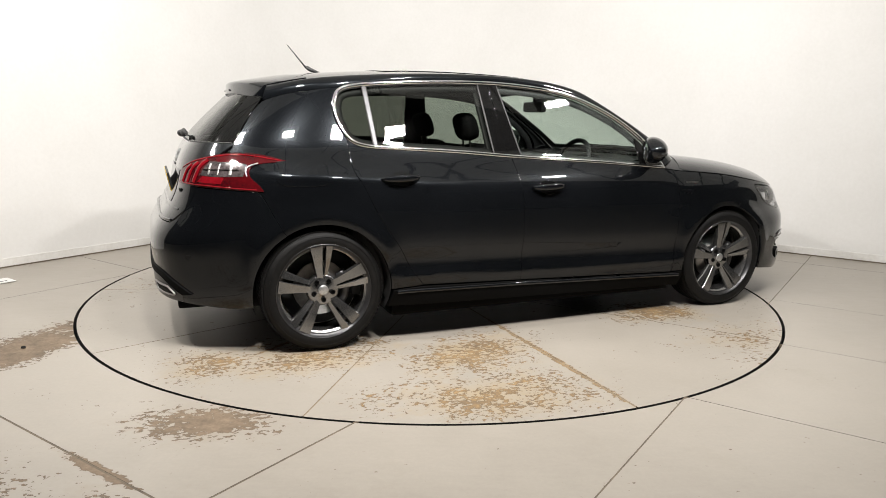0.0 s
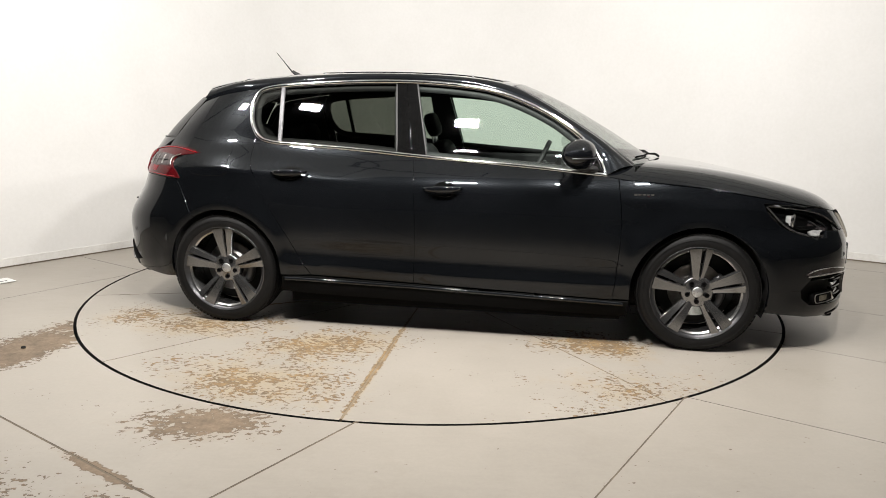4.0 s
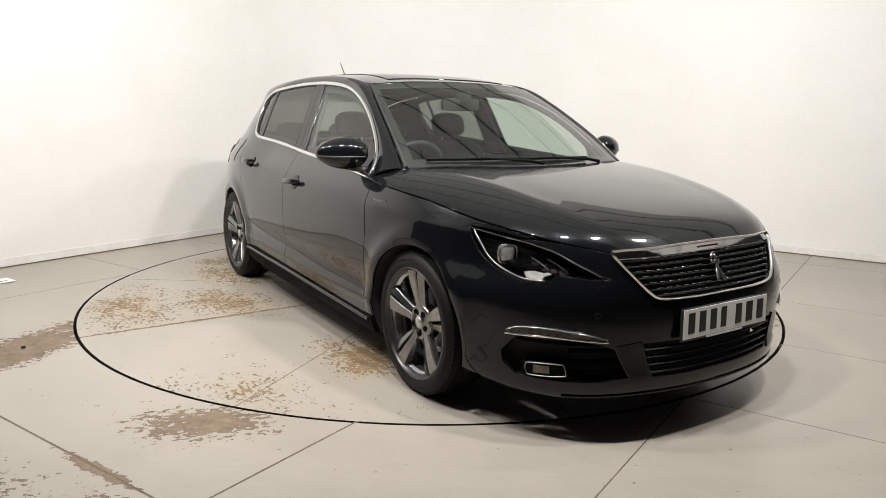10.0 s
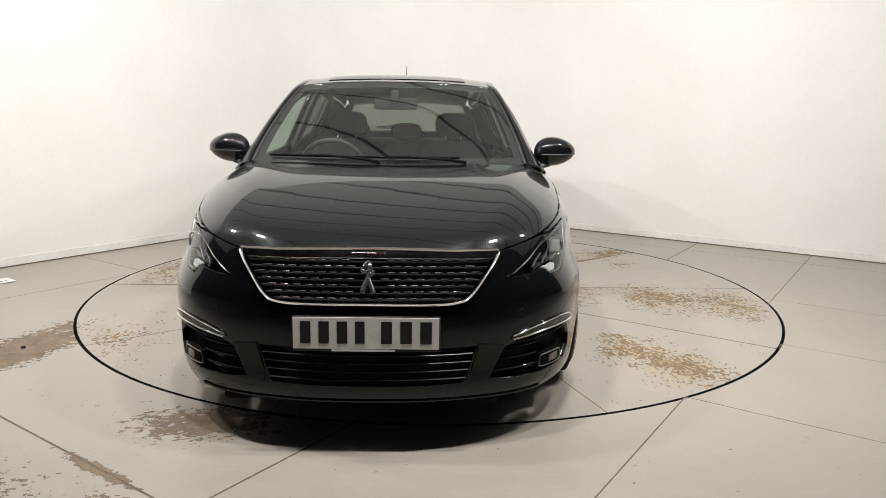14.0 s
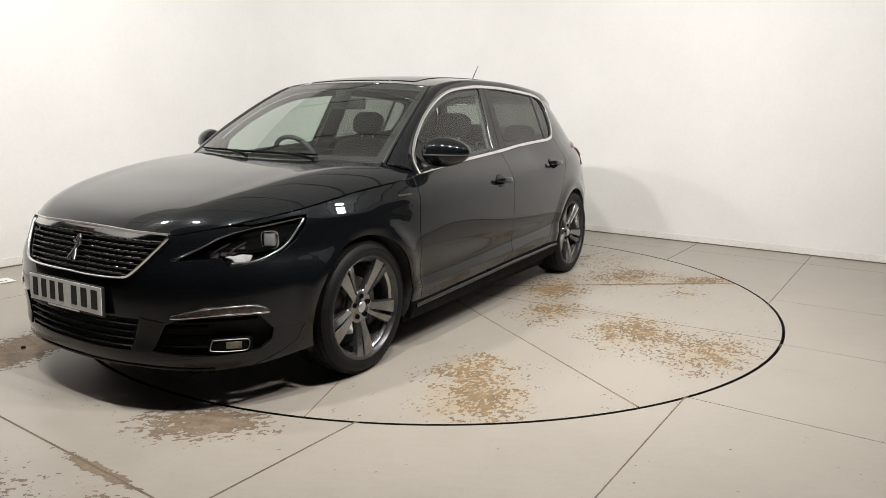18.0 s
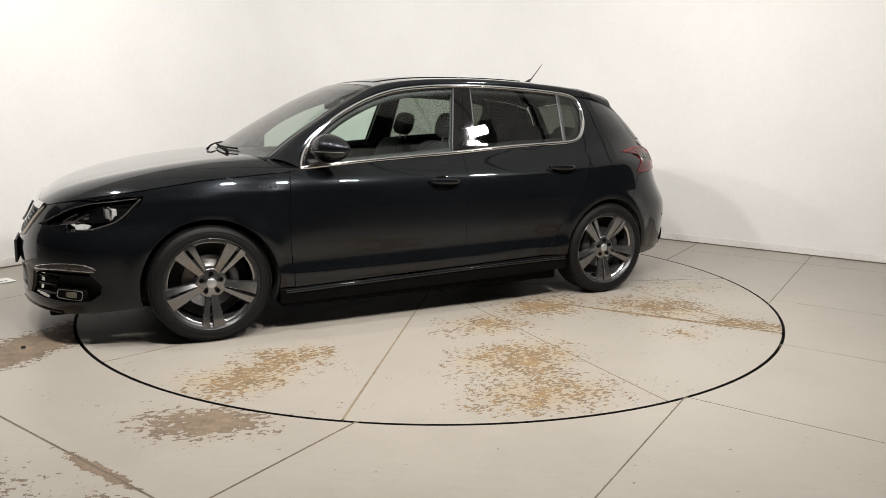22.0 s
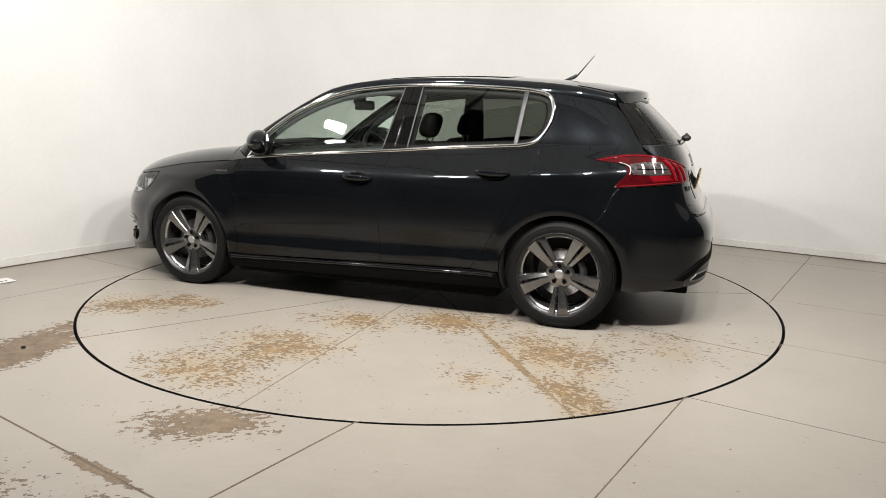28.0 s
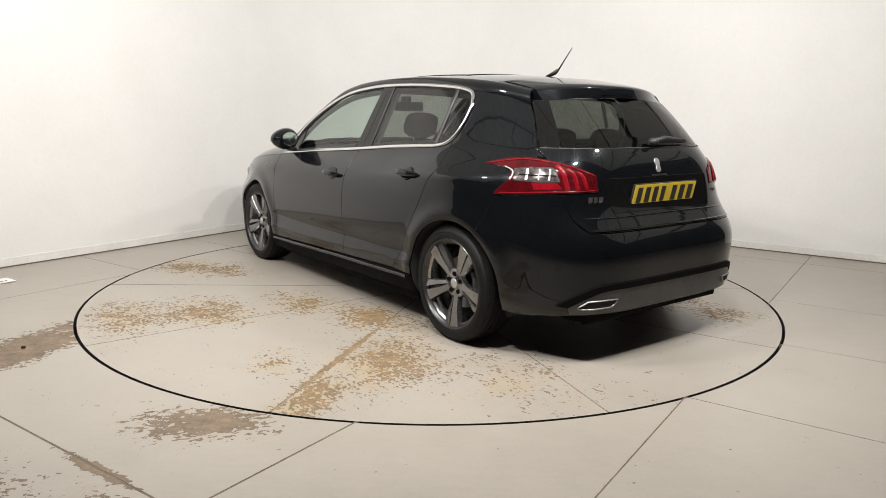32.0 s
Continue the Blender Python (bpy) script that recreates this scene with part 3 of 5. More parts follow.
half_width = spline((.10, .20, .32, .46, .62, .74, .83, .90, .97, 1.05, 1.20, 1.38, 1.48), (.80, .868, .886, .893, .897, .893, .872, .828, .775, .735, .672, .590, .540))
nose = spline((.10, .18, .30, .45, .55, .63, .72, .80, .90, 1.1), (2.13, 2.205, 2.215, 2.222, 2.205, 2.16, 2.11, 2.04, 1.98, 1.93))
tail = spline((.12, .25, .45, .60, .68, .76, .86, .97, 1.07, 1.20, 1.34, 1.46), (2.02, 2.085, 2.11, 2.10, 2.05, 2.0, 1.97, 1.94, 1.88, 1.76, 1.61, 1.47))
XC, NR = 0.2, 5.0


def front_powers(z):
    k = ease(.50, .66, z)
    return 6.5 - 2.9 * k, 2.35 + 1.25 * k


def width_at(x, z):
    w = half_width(z + .025 * ease(.9, 1.5, x) - .055 * ease(.6, 1.3, -x))
    for cx, lift in ((1.31, .011), (-1.31, .013)):
        r = math.hypot(x - cx, (z - .305) * .96)
        w += lift * math.exp(-((r - .372) / .050) ** 2) * ease(.22, .36, z)
    if .75 < x < 1.75:
        w += .007 * math.exp(-((z - .785 + .055 * (x - .9)) / .026) ** 2) * ease(.75, 1.0, x) * ease(-1.75, -1.45, -x)
    if -1.75 < x < -.3:
        w += .006 * math.exp(-((z - .845 + .055 * (x + .6)) / .026) ** 2) * ease(.3, .8, -x) * ease(-1.75, -1.45, x)
    if -1.2 < x < 1.2:
        k = ease(-1.2, -.8, x) * ease(-1.2, -.8, -x)
        lip = .345 - .018 * x
        w += k * (.007 * math.exp(-((z - lip) / .022) ** 2) - .010 * math.exp(-((z - lip - .085) / .055) ** 2))
    return w


def side(x, z):
    (a, b), q = (front_powers(z), (x - XC) / (nose(z) - XC)) if x > XC else ((NR, NR), (XC - x) / (tail(z) + XC))
    return width_at(x, z) * max(1 - min(q, 1) ** a, 1e-9) ** (1 / b)


def flank(x, z):
    return (x, side(x, z), z)


def ring_point(phi, z, back):
    c, s = abs(math.cos(radians(phi))), abs(math.sin(radians(phi)))
    a, b = (NR, NR) if back else front_powers(z)
    lo, hi = 0.7, 1.5
    for _ in range(30):
        r = (lo + hi) / 2
        lo, hi = (lo, r) if (r * c) ** a + (r * s) ** b > 1 else (r, hi)
    x = XC - (tail(z) + XC) * r * c if back else XC + (nose(z) - XC) * r * c
    return (x, width_at(x, z) * r * s * (1 if phi >= 0 else -1), z)


def prow(phi, z):
    return ring_point(phi, z, False)


def stern(phi, z):
    return ring_point(phi, z, True)


def angle_of(x, z):
    """The angle on the nose or tail of a point of the flank."""
    a = (nose(z) - XC) if x > XC else (tail(z) + XC)
    return math.degrees(math.atan2(side(x, z) / width_at(x, z), abs(x - XC) / a))


def loft(centre, edge, power=4.0, xpower=2.5, ridge=0.0):
    """A top surface between a centre line and its two edges: point for (s, v), v from -1 to 1."""
    cx, cz, ex, ey, ez = (spline(*q) for q in (
        (centre[0], centre[1]), (centre[0], centre[2]), (edge[0], edge[1]), (edge[0], edge[2]), (edge[0], edge[3])))

    def f(s, v):
        w = abs(v)
        x = cx(s) + (ex(s) - cx(s)) * w ** xpower
        z = cz(s) + (ez(s) - cz(s)) * w ** power + ridge * math.exp(-((w - .74) / .10) ** 2) * min(1, 4 * s * (1 - s))
        return (x, ey(s) * v, z)
    return f


HOOD_X = (.93, 1.10, 1.33, 1.50, 1.70, 1.866, 2.0, 2.062)
HOOD_Z = (.886, .872, .850, .824, .792, .764, .735, .716)
HOOD_S = tuple((x - .93) / (2.062 - .93) for x in HOOD_X)
hood_surface = loft(((0, .2, .4, .6, .8, .92, 1), (1.09, 1.28, 1.50, 1.71, 1.92, 2.04, 2.106), (.970, .950, .920, .880, .827, .776, .727)),
                    (HOOD_S, HOOD_X, tuple(side(x, z) - .002 for x, z in zip(HOOD_X, HOOD_Z)), HOOD_Z), 8.0, 3.0, .007)
screen_surface = loft(((0, .25, .5, .75, 1), (1.13, .93, .74, .55, .345), (.958, 1.085, 1.198, 1.300, 1.388)),
                      ((0, .25, .5, .75, 1), (.955, .80, .635, .465, .30), (.705, .675, .640, .600, .555), (.958, 1.073, 1.178, 1.279, 1.362)), 2.2, 2.2)
ROOF_S = (0, .12, .3, .5, .7, .86, 1)
ROOF_X = (.30, .08, -.25, -.60, -1.0, -1.30, -1.51)
ROOF_Y = (.555, .545, .538, .535, .532, .525, .505)
ROOF_Z = (1.362, 1.402, 1.424, 1.426, 1.408, 1.378, 1.336)
roof_surface = loft((ROOF_S, (.345, .11, -.25, -.62, -1.04, -1.38, -1.645), (1.388, 1.428, 1.452, 1.457, 1.442, 1.410, 1.365)),
                    (ROOF_S, ROOF_X, ROOF_Y, ROOF_Z), 2.6, 2.2)

DLO_TOP = ((.812, .905), (.77, .995), (.695, 1.08), (.556, 1.183), (.40, 1.264), (.242, 1.322), (.08, 1.355), (-.2, 1.379), (-.55, 1.381), (-.87, 1.366), (-1.08, 1.346), (-1.165, 1.316), (-1.197, 1.25))
DLO_LOW = ((-1.197, 1.25), (-1.185, 1.155), (-1.13, 1.068), (-1.04, 1.036), (-.86, 1.024), (-.55, 1.006), (-.24, .981), (.07, .960), (.38, .940), (.62, .921), (.812, .905))
DLO = curve(DLO_TOP, 60)[:-1] + curve(DLO_LOW, 50)[:-1]


def rail_point(s, v):
    """The strip from the window line up to the windscreen and roof edges: s runs rearwards, v upwards."""
    top = curve_at(RAIL_TOP, s)
    x, z = curve_at(RAIL_LOW, s)
    low = Vector(flank(x, z))
    top = Vector(top)
    p = low.lerp(top, v)
    out = Vector((0, .55, .83)) if s > .42 else Vector((.35, .62, .70))
    return tuple(p + out * (.022 * 4 * v * (1 - v) * min(1, (top - low).length / .12)))


def curve_at(pts, s):
    n = len(pts) - 1
    f = min(max(s, 0), 1) * n
    i = min(int(f), n - 1)
    return tuple(a + (b - a) * (f - i) for a, b in zip(pts[i], pts[i + 1]))


RAIL_LOW = curve(DLO_TOP[:11] + ((-1.26, 1.325), (-1.42, 1.298), (-1.54, 1.262)), 120)
RAIL_TOP = curve(((.955, .722, .953), (.80, .690, 1.073), (.635, .655, 1.180), (.465, .614, 1.281), (.30, .566, 1.362), (.08, .548, 1.402), (-.25, .540, 1.424), (-.60, .537, 1.426), (-1.0, .534, 1.408), (-1.30, .527, 1.379), (-1.51, .507, 1.336)), 120)


# ------------------------------------------------------------ the car: its parts
HUB_Z, TYRE_R = 0.312, 0.313
ARCH = .351


def car_body(car):
    gap = 0.0025
    fine = (0.03, 0.03)
    # bonnet
    hood = [(s, -1) for s in np.linspace(0, 1, 40)] + [(1, v) for v in np.linspace(-1, 1, 60)[1:]] + [(s, 1) for s in np.linspace(1, 0, 40)[1:]] + [(0, v) for v in np.linspace(1, -1, 40)[1:-1]]
    panel("bonnet", inset(hood, 0.003), hood_surface, M_PAINT, car, step=(.025, .04), thick=.02)
    # windscreen and roof
    pane = [(s, -.985) for s in np.linspace(0, 1, 20)] + [(1, v) for v in np.linspace(-.985, .985, 30)[1:]] + [(s, .985) for s in np.linspace(1, 0, 20)[1:]] + [(0, v) for v in np.linspace(.985, -.985, 30)[1:-1]]
    panel("windscreen", pane, screen_surface, M_SCREEN, car, step=(.06, .08), thick=.005).visible_shadow = False
    for v0, v1 in ((-1, -.93), (.93, 1)):
        panel("screen_border", [(s, v0) for s in np.linspace(.002, .998, 24)] + [(s, v1) for s in np.linspace(.998, .002, 24)], screen_surface, M_INK, car, step=(.1, .1), thick=.004, off=-.006)
    for s0, s1 in ((.0, .07), (.93, .998)):
        panel("screen_border", [(s0, v) for v in np.linspace(-.93, .93, 30)] + [(s1, v) for v in np.linspace(.93, -.93, 30)], screen_surface, M_INK, car, step=(.1, .1), thick=.004, off=-.006)
    for k in (-1, 1):
        ribbon("screen_seal", [(s, .99 * k) for s in np.linspace(0, 1, 40)], screen_surface, M_TRIM, car, .007, .005, off=.001)
    roof = [(s, -1) for s in np.linspace(0, 1, 40)] + [(1, v) for v in np.linspace(-1, 1, 40)[1:]] + [(s, 1) for s in np.linspace(1, 0, 40)[1:]] + [(0, v) for v in np.linspace(1, -1, 40)[1:-1]]
    panel("roof", inset(roof, 0.004), roof_surface, M_PAINT, car, step=(.04, .08), thick=.015)
    glass_roof = [(s, -.74) for s in np.linspace(.05, .62, 30)] + [(.62, v) for v in np.linspace(-.74, .74, 20)[1:]] + [(s, .74) for s in np.linspace(.62, .05, 30)[1:]] + [(.05, v) for v in np.linspace(.74, -.74, 20)[1:-1]]
    panel("glass_roof", glass_roof, roof_surface, M_GLOSS, car, step=(.04, .08), thick=.004, off=.004, label="black glass roof panel")
    # pillars and roof rails
    rail = [(s, 0) for s in np.linspace(0, 1, 90)] + [(1, v) for v in np.linspace(0, 1, 8)[1:]] + [(s, 1) for s in np.linspace(1, 0, 90)[1:]] + [(0, v) for v in np.linspace(1, 0, 8)[1:-1]]
    both("roof_rail", rail, rail_point, M_PAINT, car, step=(.012, .12), thick=.01)
    # cowl panel below the screen
    cowl = [(-.02, v) for v in np.linspace(-.97, .97, 40)] + [(.02, v) for v in np.linspace(.97, -.97, 40)]
    panel("cowl", [(s * 2.0 - .02, v) for s, v in cowl], screen_surface, M_TRIM, car, step=(.03, .06), off=-.012)
    # corner between bonnet, pillar and wing
    tri = [Vector(flank(.80, .903)), Vector(flank(.955, .882)), Vector((.965, .705, .955))]
    both("scuttle_corner", [(0, 0), (.5, 0), (1, 0), (1, .5), (1, .97), (.5, .97), (0, .97), (0, .5)],
         lambda u, v: tuple(tri[0].lerp(tri[1], u).lerp(tri[2], v) + Vector((0, .3, .6)) * (.02 * v * (1 - v))), M_PAINT, car, step=(.25, .2), thick=.02)
    # front wings
    wing = curve(((.878, .892), (.890, .777), (.899, .66), (.898, .546), (.888, .40), (.875, .262)), 30)[:-1]
    a0 = math.degrees(math.asin((.262 - .305) / ARCH))
    wing += dense(((.875, .262), (1.31 - ARCH * math.cos(radians(a0)), .262)))[:-1]
    wing += arc(1.31, .305, ARCH, 180 - a0, 37, 36)
    wing += curve(((1.593, .520), (1.638, .605), (1.675, .688)), 8)
    wing += curve(((1.665, .70), (1.63, .738), (1.612, .778)), 6)[1:]
    wing += [(prow(f, z)[0], z + .004) for f, z in ((47.5, .772), (45.5, .766), (43.5, .759), (41.8, .751))]
    wing += [(x, float(np.interp(x, HOOD_X, HOOD_Z)) - .003) for x in np.linspace(1.865, .90, 44)]
    both("front_wing", inset(wing, gap), flank, M_PAINT, car, step=fine)
    # doors
    shut = ((-.216, .976), (-.207, .90), (-.200, .829), (-.189, .70), (-.186, .552), (-.190, .42), (-.192, .292))
    front = curve(((.812, .902), (.62, .918), (.38, .937), (.07, .957), (-.216, .976)), 30)[:-1] + curve(shut, 24)[:-1]
    front += dense(((-.192, .292), (.874, .258)))[:-1] + curve(((.874, .258), (.887, .40), (.897, .546), (.898, .66), (.889, .777), (.876, .888)), 30)
    front_doors = both("front_door", inset(front, gap), flank, M_PAINT, car, step=fine)
    rear_edge = ((-.779, .309), (-.85, .405), (-.912, .519), (-.985, .63), (-1.043, .725), (-1.102, .849), (-1.137, .906), (-1.148, .96), (-1.146, 1.052))
    rear = curve(((-.216, .976), (-.55, 1.002), (-.86, 1.02), (-1.04, 1.032), (-1.10, 1.044), (-1.146, 1.075)), 30)[:-1] + curve(rear_edge[::-1], 36)[:-1] + dense(((-.779, .309), (-.192, .292)))[:-1] + curve(shut[::-1], 24)[:-1]
    rear_doors = both("rear_door", inset(rear, gap), flank, M_PAINT, car, step=fine)
    # quarter panels
    top = [(-1.146, 1.06), (-1.168, 1.12), (-1.187, 1.17), (-1.199, 1.25), (-1.168, 1.316), (-1.085, 1.347)]
    q = curve(top[:-1], 20) + curve(((-1.160, 1.337), (-1.26, 1.325), (-1.42, 1.298), (-1.54, 1.262)), 16)[:-1]
    q += curve(((-1.545, 1.258), (-1.60, 1.20), (-1.665, 1.10), (-1.705, 1.04), (-1.73, .98), (-1.735, .90), (-1.70, .835)), 24)[:-1]
    q += curve(((-1.62, .822), (-1.588, .79), (-1.540, .69), (-1.497, .614)), 12)
    q += arc(-1.31, .305, ARCH, 121, 8, 34)
    q += dense(((-.96, .30), (-.79, .305)))[:-1] + curve(rear_edge, 36)[:-1]
    both("quarter_panel", inset(q, gap), flank, M_PAINT, car, step=fine)
    # sills
    sill = dense(((-.945, .292), (-.779, .300), (-.19, .284), (.874, .251), (.958, .255), (.95, .168), (-.968, .205), (-.945, .292)), .05)[:-1]
    both("sill", inset(sill, .001), flank, M_BLACK, car, step=(.05, .02), thick=.05, off=.008, label="black side skirt under the doors")
    for m in (False, True):
        ribbon("sill_edge", dense(((-.93, .284), (-.19, .272), (.93, .240)), .05), flank, M_PAINT, car, .010, .008, off=.009, mirror=m)
    # fuel flap
    flap = inset([(-1.50, .855), (-1.29, .855), (-1.285, .93), (-1.29, 1.005), (-1.50, 1.005), (-1.507, .93)], .0)
    flap = curve(flap, 40, True)
    panel("fuel_flap", flap, flank, M_PAINT, car, step=(.03, .03), thick=.006, off=.0035, mirror=True)
    return front_doors, rear_doors


def car_windows(car):
    for m in (False, True):
        ribbon("window_trim", DLO, flank, M_CHROME, car, .0105, .007, closed=True, off=.004, mirror=m, label="chrome window surround")
    inner = inset(DLO, .008)
    # lines of the B-pillar and the rear quarter divider: x at z
    def cut(poly, x0, z0, x1, z1, keep_front):
        a, b = (z1 - z0), -(x1 - x0)
        c = a * x0 + b * z0
        s = -1 if keep_front else 1
        return clip(poly, s * a, s * b, s * c)
    for m in (False, True):
        front = cut(inner, -.150, .99, -.232, 1.36, True)
        rear = cut(cut(inner, -.315, .99, -.352, 1.36, False), -.991, 1.03, -1.014, 1.34, True)
        back = cut(inner, -1.007, 1.03, -1.031, 1.34, False)
        pillar_f = cut(cut(inner, -.150, .99, -.232, 1.36, False), -.226, .99, -.290, 1.36, True)
        pillar_r = cut(cut(inner, -.231, .99, -.295, 1.36, False), -.315, .99, -.352, 1.36, True)
        bar = cut(cut(inner, -.991, 1.03, -1.014, 1.34, False), -1.007, 1.03, -1.031, 1.34, True)
        w1 = panel("front_window", front, flank, M_PANE, car, thick=.004, off=-.006, mirror=m, label="lightly tinted door glass")
        w2 = panel("rear_window", rear, flank, M_PRIVACY, car, thick=.004, off=-.006, mirror=m, label="dark privacy door glass")
        w3 = panel("quarter_window", back, flank, M_PRIVACY, car, thick=.004, off=-.006, mirror=m, label="dark privacy quarter glass")
        for w in (w1, w2, w3):
            w.visible_shadow = False
        panel("door_pillar", pillar_f, flank, M_GLOSS, car, thick=.02, off=-.001, mirror=m, label="gloss black pillar")
        panel("door_pillar", pillar_r, flank, M_GLOSS, car, thick=.02, off=-.001, mirror=m, label="gloss black pillar")
        panel("window_bar", bar, flank, M_ALLOY_DARK, car, thick=.012, off=.002, mirror=m)
        for poly in (front, rear, back):
            ribbon("window_seal", dense(poly + poly[:1], .04)[:-1], flank, M_TRIM, car, .006, .005, closed=True, off=-.004, mirror=m)


def shrink(poly, k):
    cx, cy = sum(q[0] for q in poly) / len(poly), sum(q[1] for q in poly) / len(poly)
    return [(cx + (a - cx) * k, cy + (b - cy) * k) for a, b in poly]


def car_front(car):
    # bumper skin, one half at a time, traced round its openings
    grille_low = [(0, .548), (12, .547), (19.5, .552), (22.5, .575), (26, .65), (28.6, .714)]
    lamp_in = [(41.5, .748), (38, .722), (34.4, .675), (29.4, .624), (33, .623), (38.7, .634), (40.2, .600), (43.9, .604), (47.2, .637), (48.6, .672)]
    half = [(0, .548), (6, .547)] + grille_low[1:] + [(31, .722), (34, .734), (38, .746)] + lamp_in
    half += [(angle_of(x, z), z) for x, z in curve(((1.672, .686), (1.635, .605), (1.590, .520)), 8)]
    half += [(angle_of(x, z), z) for x, z in arc(1.31, .305, ARCH, 37, 6, 14)]
    slit = [(47.6, .3345), (46.9, .36), (45.6, .405), (39.5, .412), (32.5, .392), (30.0, .372), (27.0, .262), (33, .246), (39, .244), (45.6, .252), (47.3, .29), (47.6, .3330)]
    half += [(angle_of(1.31 + ARCH * .998, .335), .3345)] + slit + [(angle_of(1.31 + ARCH * .998, .333), .3330)]
    half += [(angle_of(x, z), z) for x, z in arc(1.31, .305, ARCH, 2, -14, 6)]
    half += [(46, .190), (40, .178), (33, .178), (24, .198), (10, .205), (0, .205)]
    half += [(0, .252), (12, .252), (21.5, .256), (23.0, .32), (24.3, .392), (12, .393), (0, .393)]
    for m in (False, True):
        panel("front_bumper", half, prow, M_PAINT, car, step=(1.4, .03), thick=.02, mirror=m)
        # lower lip
        ribbon("bumper_lip", [(f, .196 - .012 * ease(20, 44, f)) for f in np.linspace(0, 39, 36)], prow, M_GLOSS, car, .008, .007, off=.0, mirror=m)
        # blade between the intakes
        panel("bumper_blade", [(24.6, .398), (29.8, .383), (26.9, .262), (23.4, .252), (23.2, .30)], prow, M_GLOSS, car, step=(1.2, .03), thick=.02, off=.006, mirror=m, label="gloss black blade between the air intakes")
        # daytime light strip
        strip = curve(((47.0, .418), (45.8, .438), (43, .446), (39.5, .442), (35.5, .430), (31.8, .412)), 24) + curve(((31.8, .409), (35.5, .414), (40, .420), (44, .418), (47.0, .412)), 20)[:-1]
        panel("light_strip", strip, prow, M_LAMP_GREY, car, step=(1.0, .01), thick=.015, off=.006, mirror=m, label="clear daytime light strip with chrome edge")
        ribbon("strip_edge", curve(((46.6, .428), (45.4, .441), (43, .448), (39.5, .444), (35.5, .432), (31.8, .414)), 24), prow, M_CHROME, car, .002, .003, off=.008, mirror=m)
        ribbon("strip_edge", curve(((46.9, .410), (44, .414), (40, .416), (35.5, .409), (31.6, .403)), 24), prow, M_CHROME, car, .004, .004, off=.008, mirror=m)
        # intake behind the opening, its slats and the fog lamp
        hole = [(48.5, .31), (46, .41), (39.5, .418), (32, .398), (29, .375), (26, .255), (33, .238), (46.5, .24)]
        panel("intake_back", hole, prow, M_DARK, car, step=(1.6, .03), thick=.005, off=-.055, mirror=m)
        for z in (.285, .325, .365):
            ribbon("intake_slat", [(f, z + .004 * math.sin(f / 8)) for f in np.linspace(27.2 + (z - .26) * 24, 38.0, 14)], prow, M_GLOSS, car, .008, .012, off=-.018, mirror=m)
        ribbon("intake_slat", [(f, .388) for f in np.linspace(33, 45.5, 14)], prow, M_GLOSS, car, .006, .012, off=-.014, mirror=m)
        fog = curve(((43.6, .256), (38.6, .262), (38.0, .275), (38.3, .305), (39.0, .312), (43.6, .310), (44.6, .300), (44.5, .266)), 40, True)
        panel("fog_lamp", fog, prow, M_BLACK, car, step=(1, .02), thick=.03, off=-.002, mirror=m)
        fog_in = curve(((43.2, .266), (39.6, .270), (39.2, .280), (39.4, .298), (40.0, .303), (43.1, .302), (43.8, .294), (43.8, .272)), 32, True)
        panel("fog_reflector", fog_in, prow, M_BLACK, car, step=(.8, .02), thick=.01, off=.001, mirror=m)
        panel("fog_lens", [(43.1, .271), (40.9, .274), (40.9, .298), (43.1, .298)], prow, M_FOG, car, step=(.8, .02), thick=.006, off=.004, mirror=m, label="small clear fog lamp lens")
        ribbon("fog_trim", shrink(fog, .88), prow, M_STEEL, car, .0022, .003, closed=True, off=.0, mirror=m)
        # parking sensors and bumper highlights
        for f, z in ((33.5, .50), (13.5, .455)):
            ribbon("parking_sensor", [(f + .55 * math.cos(t), z + .0105 * math.sin(t)) for t in np.linspace(0, 2 * math.pi, 17)[:-1]], prow, M_PAINT, car, .0015, .0015, closed=True, off=.0, mirror=m)
    # lower intake
    low = [(-24, .388), (24, .388), (21.2, .255), (-21.2, .255)]
    panel("lower_intake", dense(low + low[:1], 2)[:-1], prow, M_DARK, car, step=(2, .03), thick=.005, off=-.06)
    for k, z in enumerate((.275, .305, .335, .365)):
        w = 21.6 + (z - .255) * 17
        ribbon("grille_bar", [(f, z) for f in np.linspace(-w, w, 30)], prow, M_SATIN, car, .0035, .012, off=-.010)
    # grille
    shape = [(0, .548), (12, .547), (19.5, .552), (22.5, .575), (26, .65), (28.6, .714)]
    top = [(20, .722), (10, .726), (0, .727)]
    edge = curve(shape, 40)[:-1] + [(28.2, .719)] + curve(top, 16)
    edge = [(f, z) for f, z in edge if f > 0]
    frame_line = [(0, .548)] + edge + [(0, .727)] + [(-f, z) for f, z in edge][::-1]
    ribbon("grille_frame", frame_line, prow, M_CHROME, car, .0065, .012, closed=True, off=.001, label="chrome grille surround")
    band = [(f, .726 - .004 * (f / 28) ** 2) for f in np.linspace(-28, 28, 50)] + [(f, .699 - .004 * (f / 28) ** 2) for f in np.linspace(27.6, -27.6, 50)]
    panel("grille_band", band, prow, M_CHROME, car, step=(1.5, .012), thick=.02, off=.004, label="chrome band along the top of the grille")
    panel("grille_back", inset(frame_line, .0), prow, M_DARK, car, step=(2, .03), thick=.004, off=-.045)
    tips = bmesh.new()
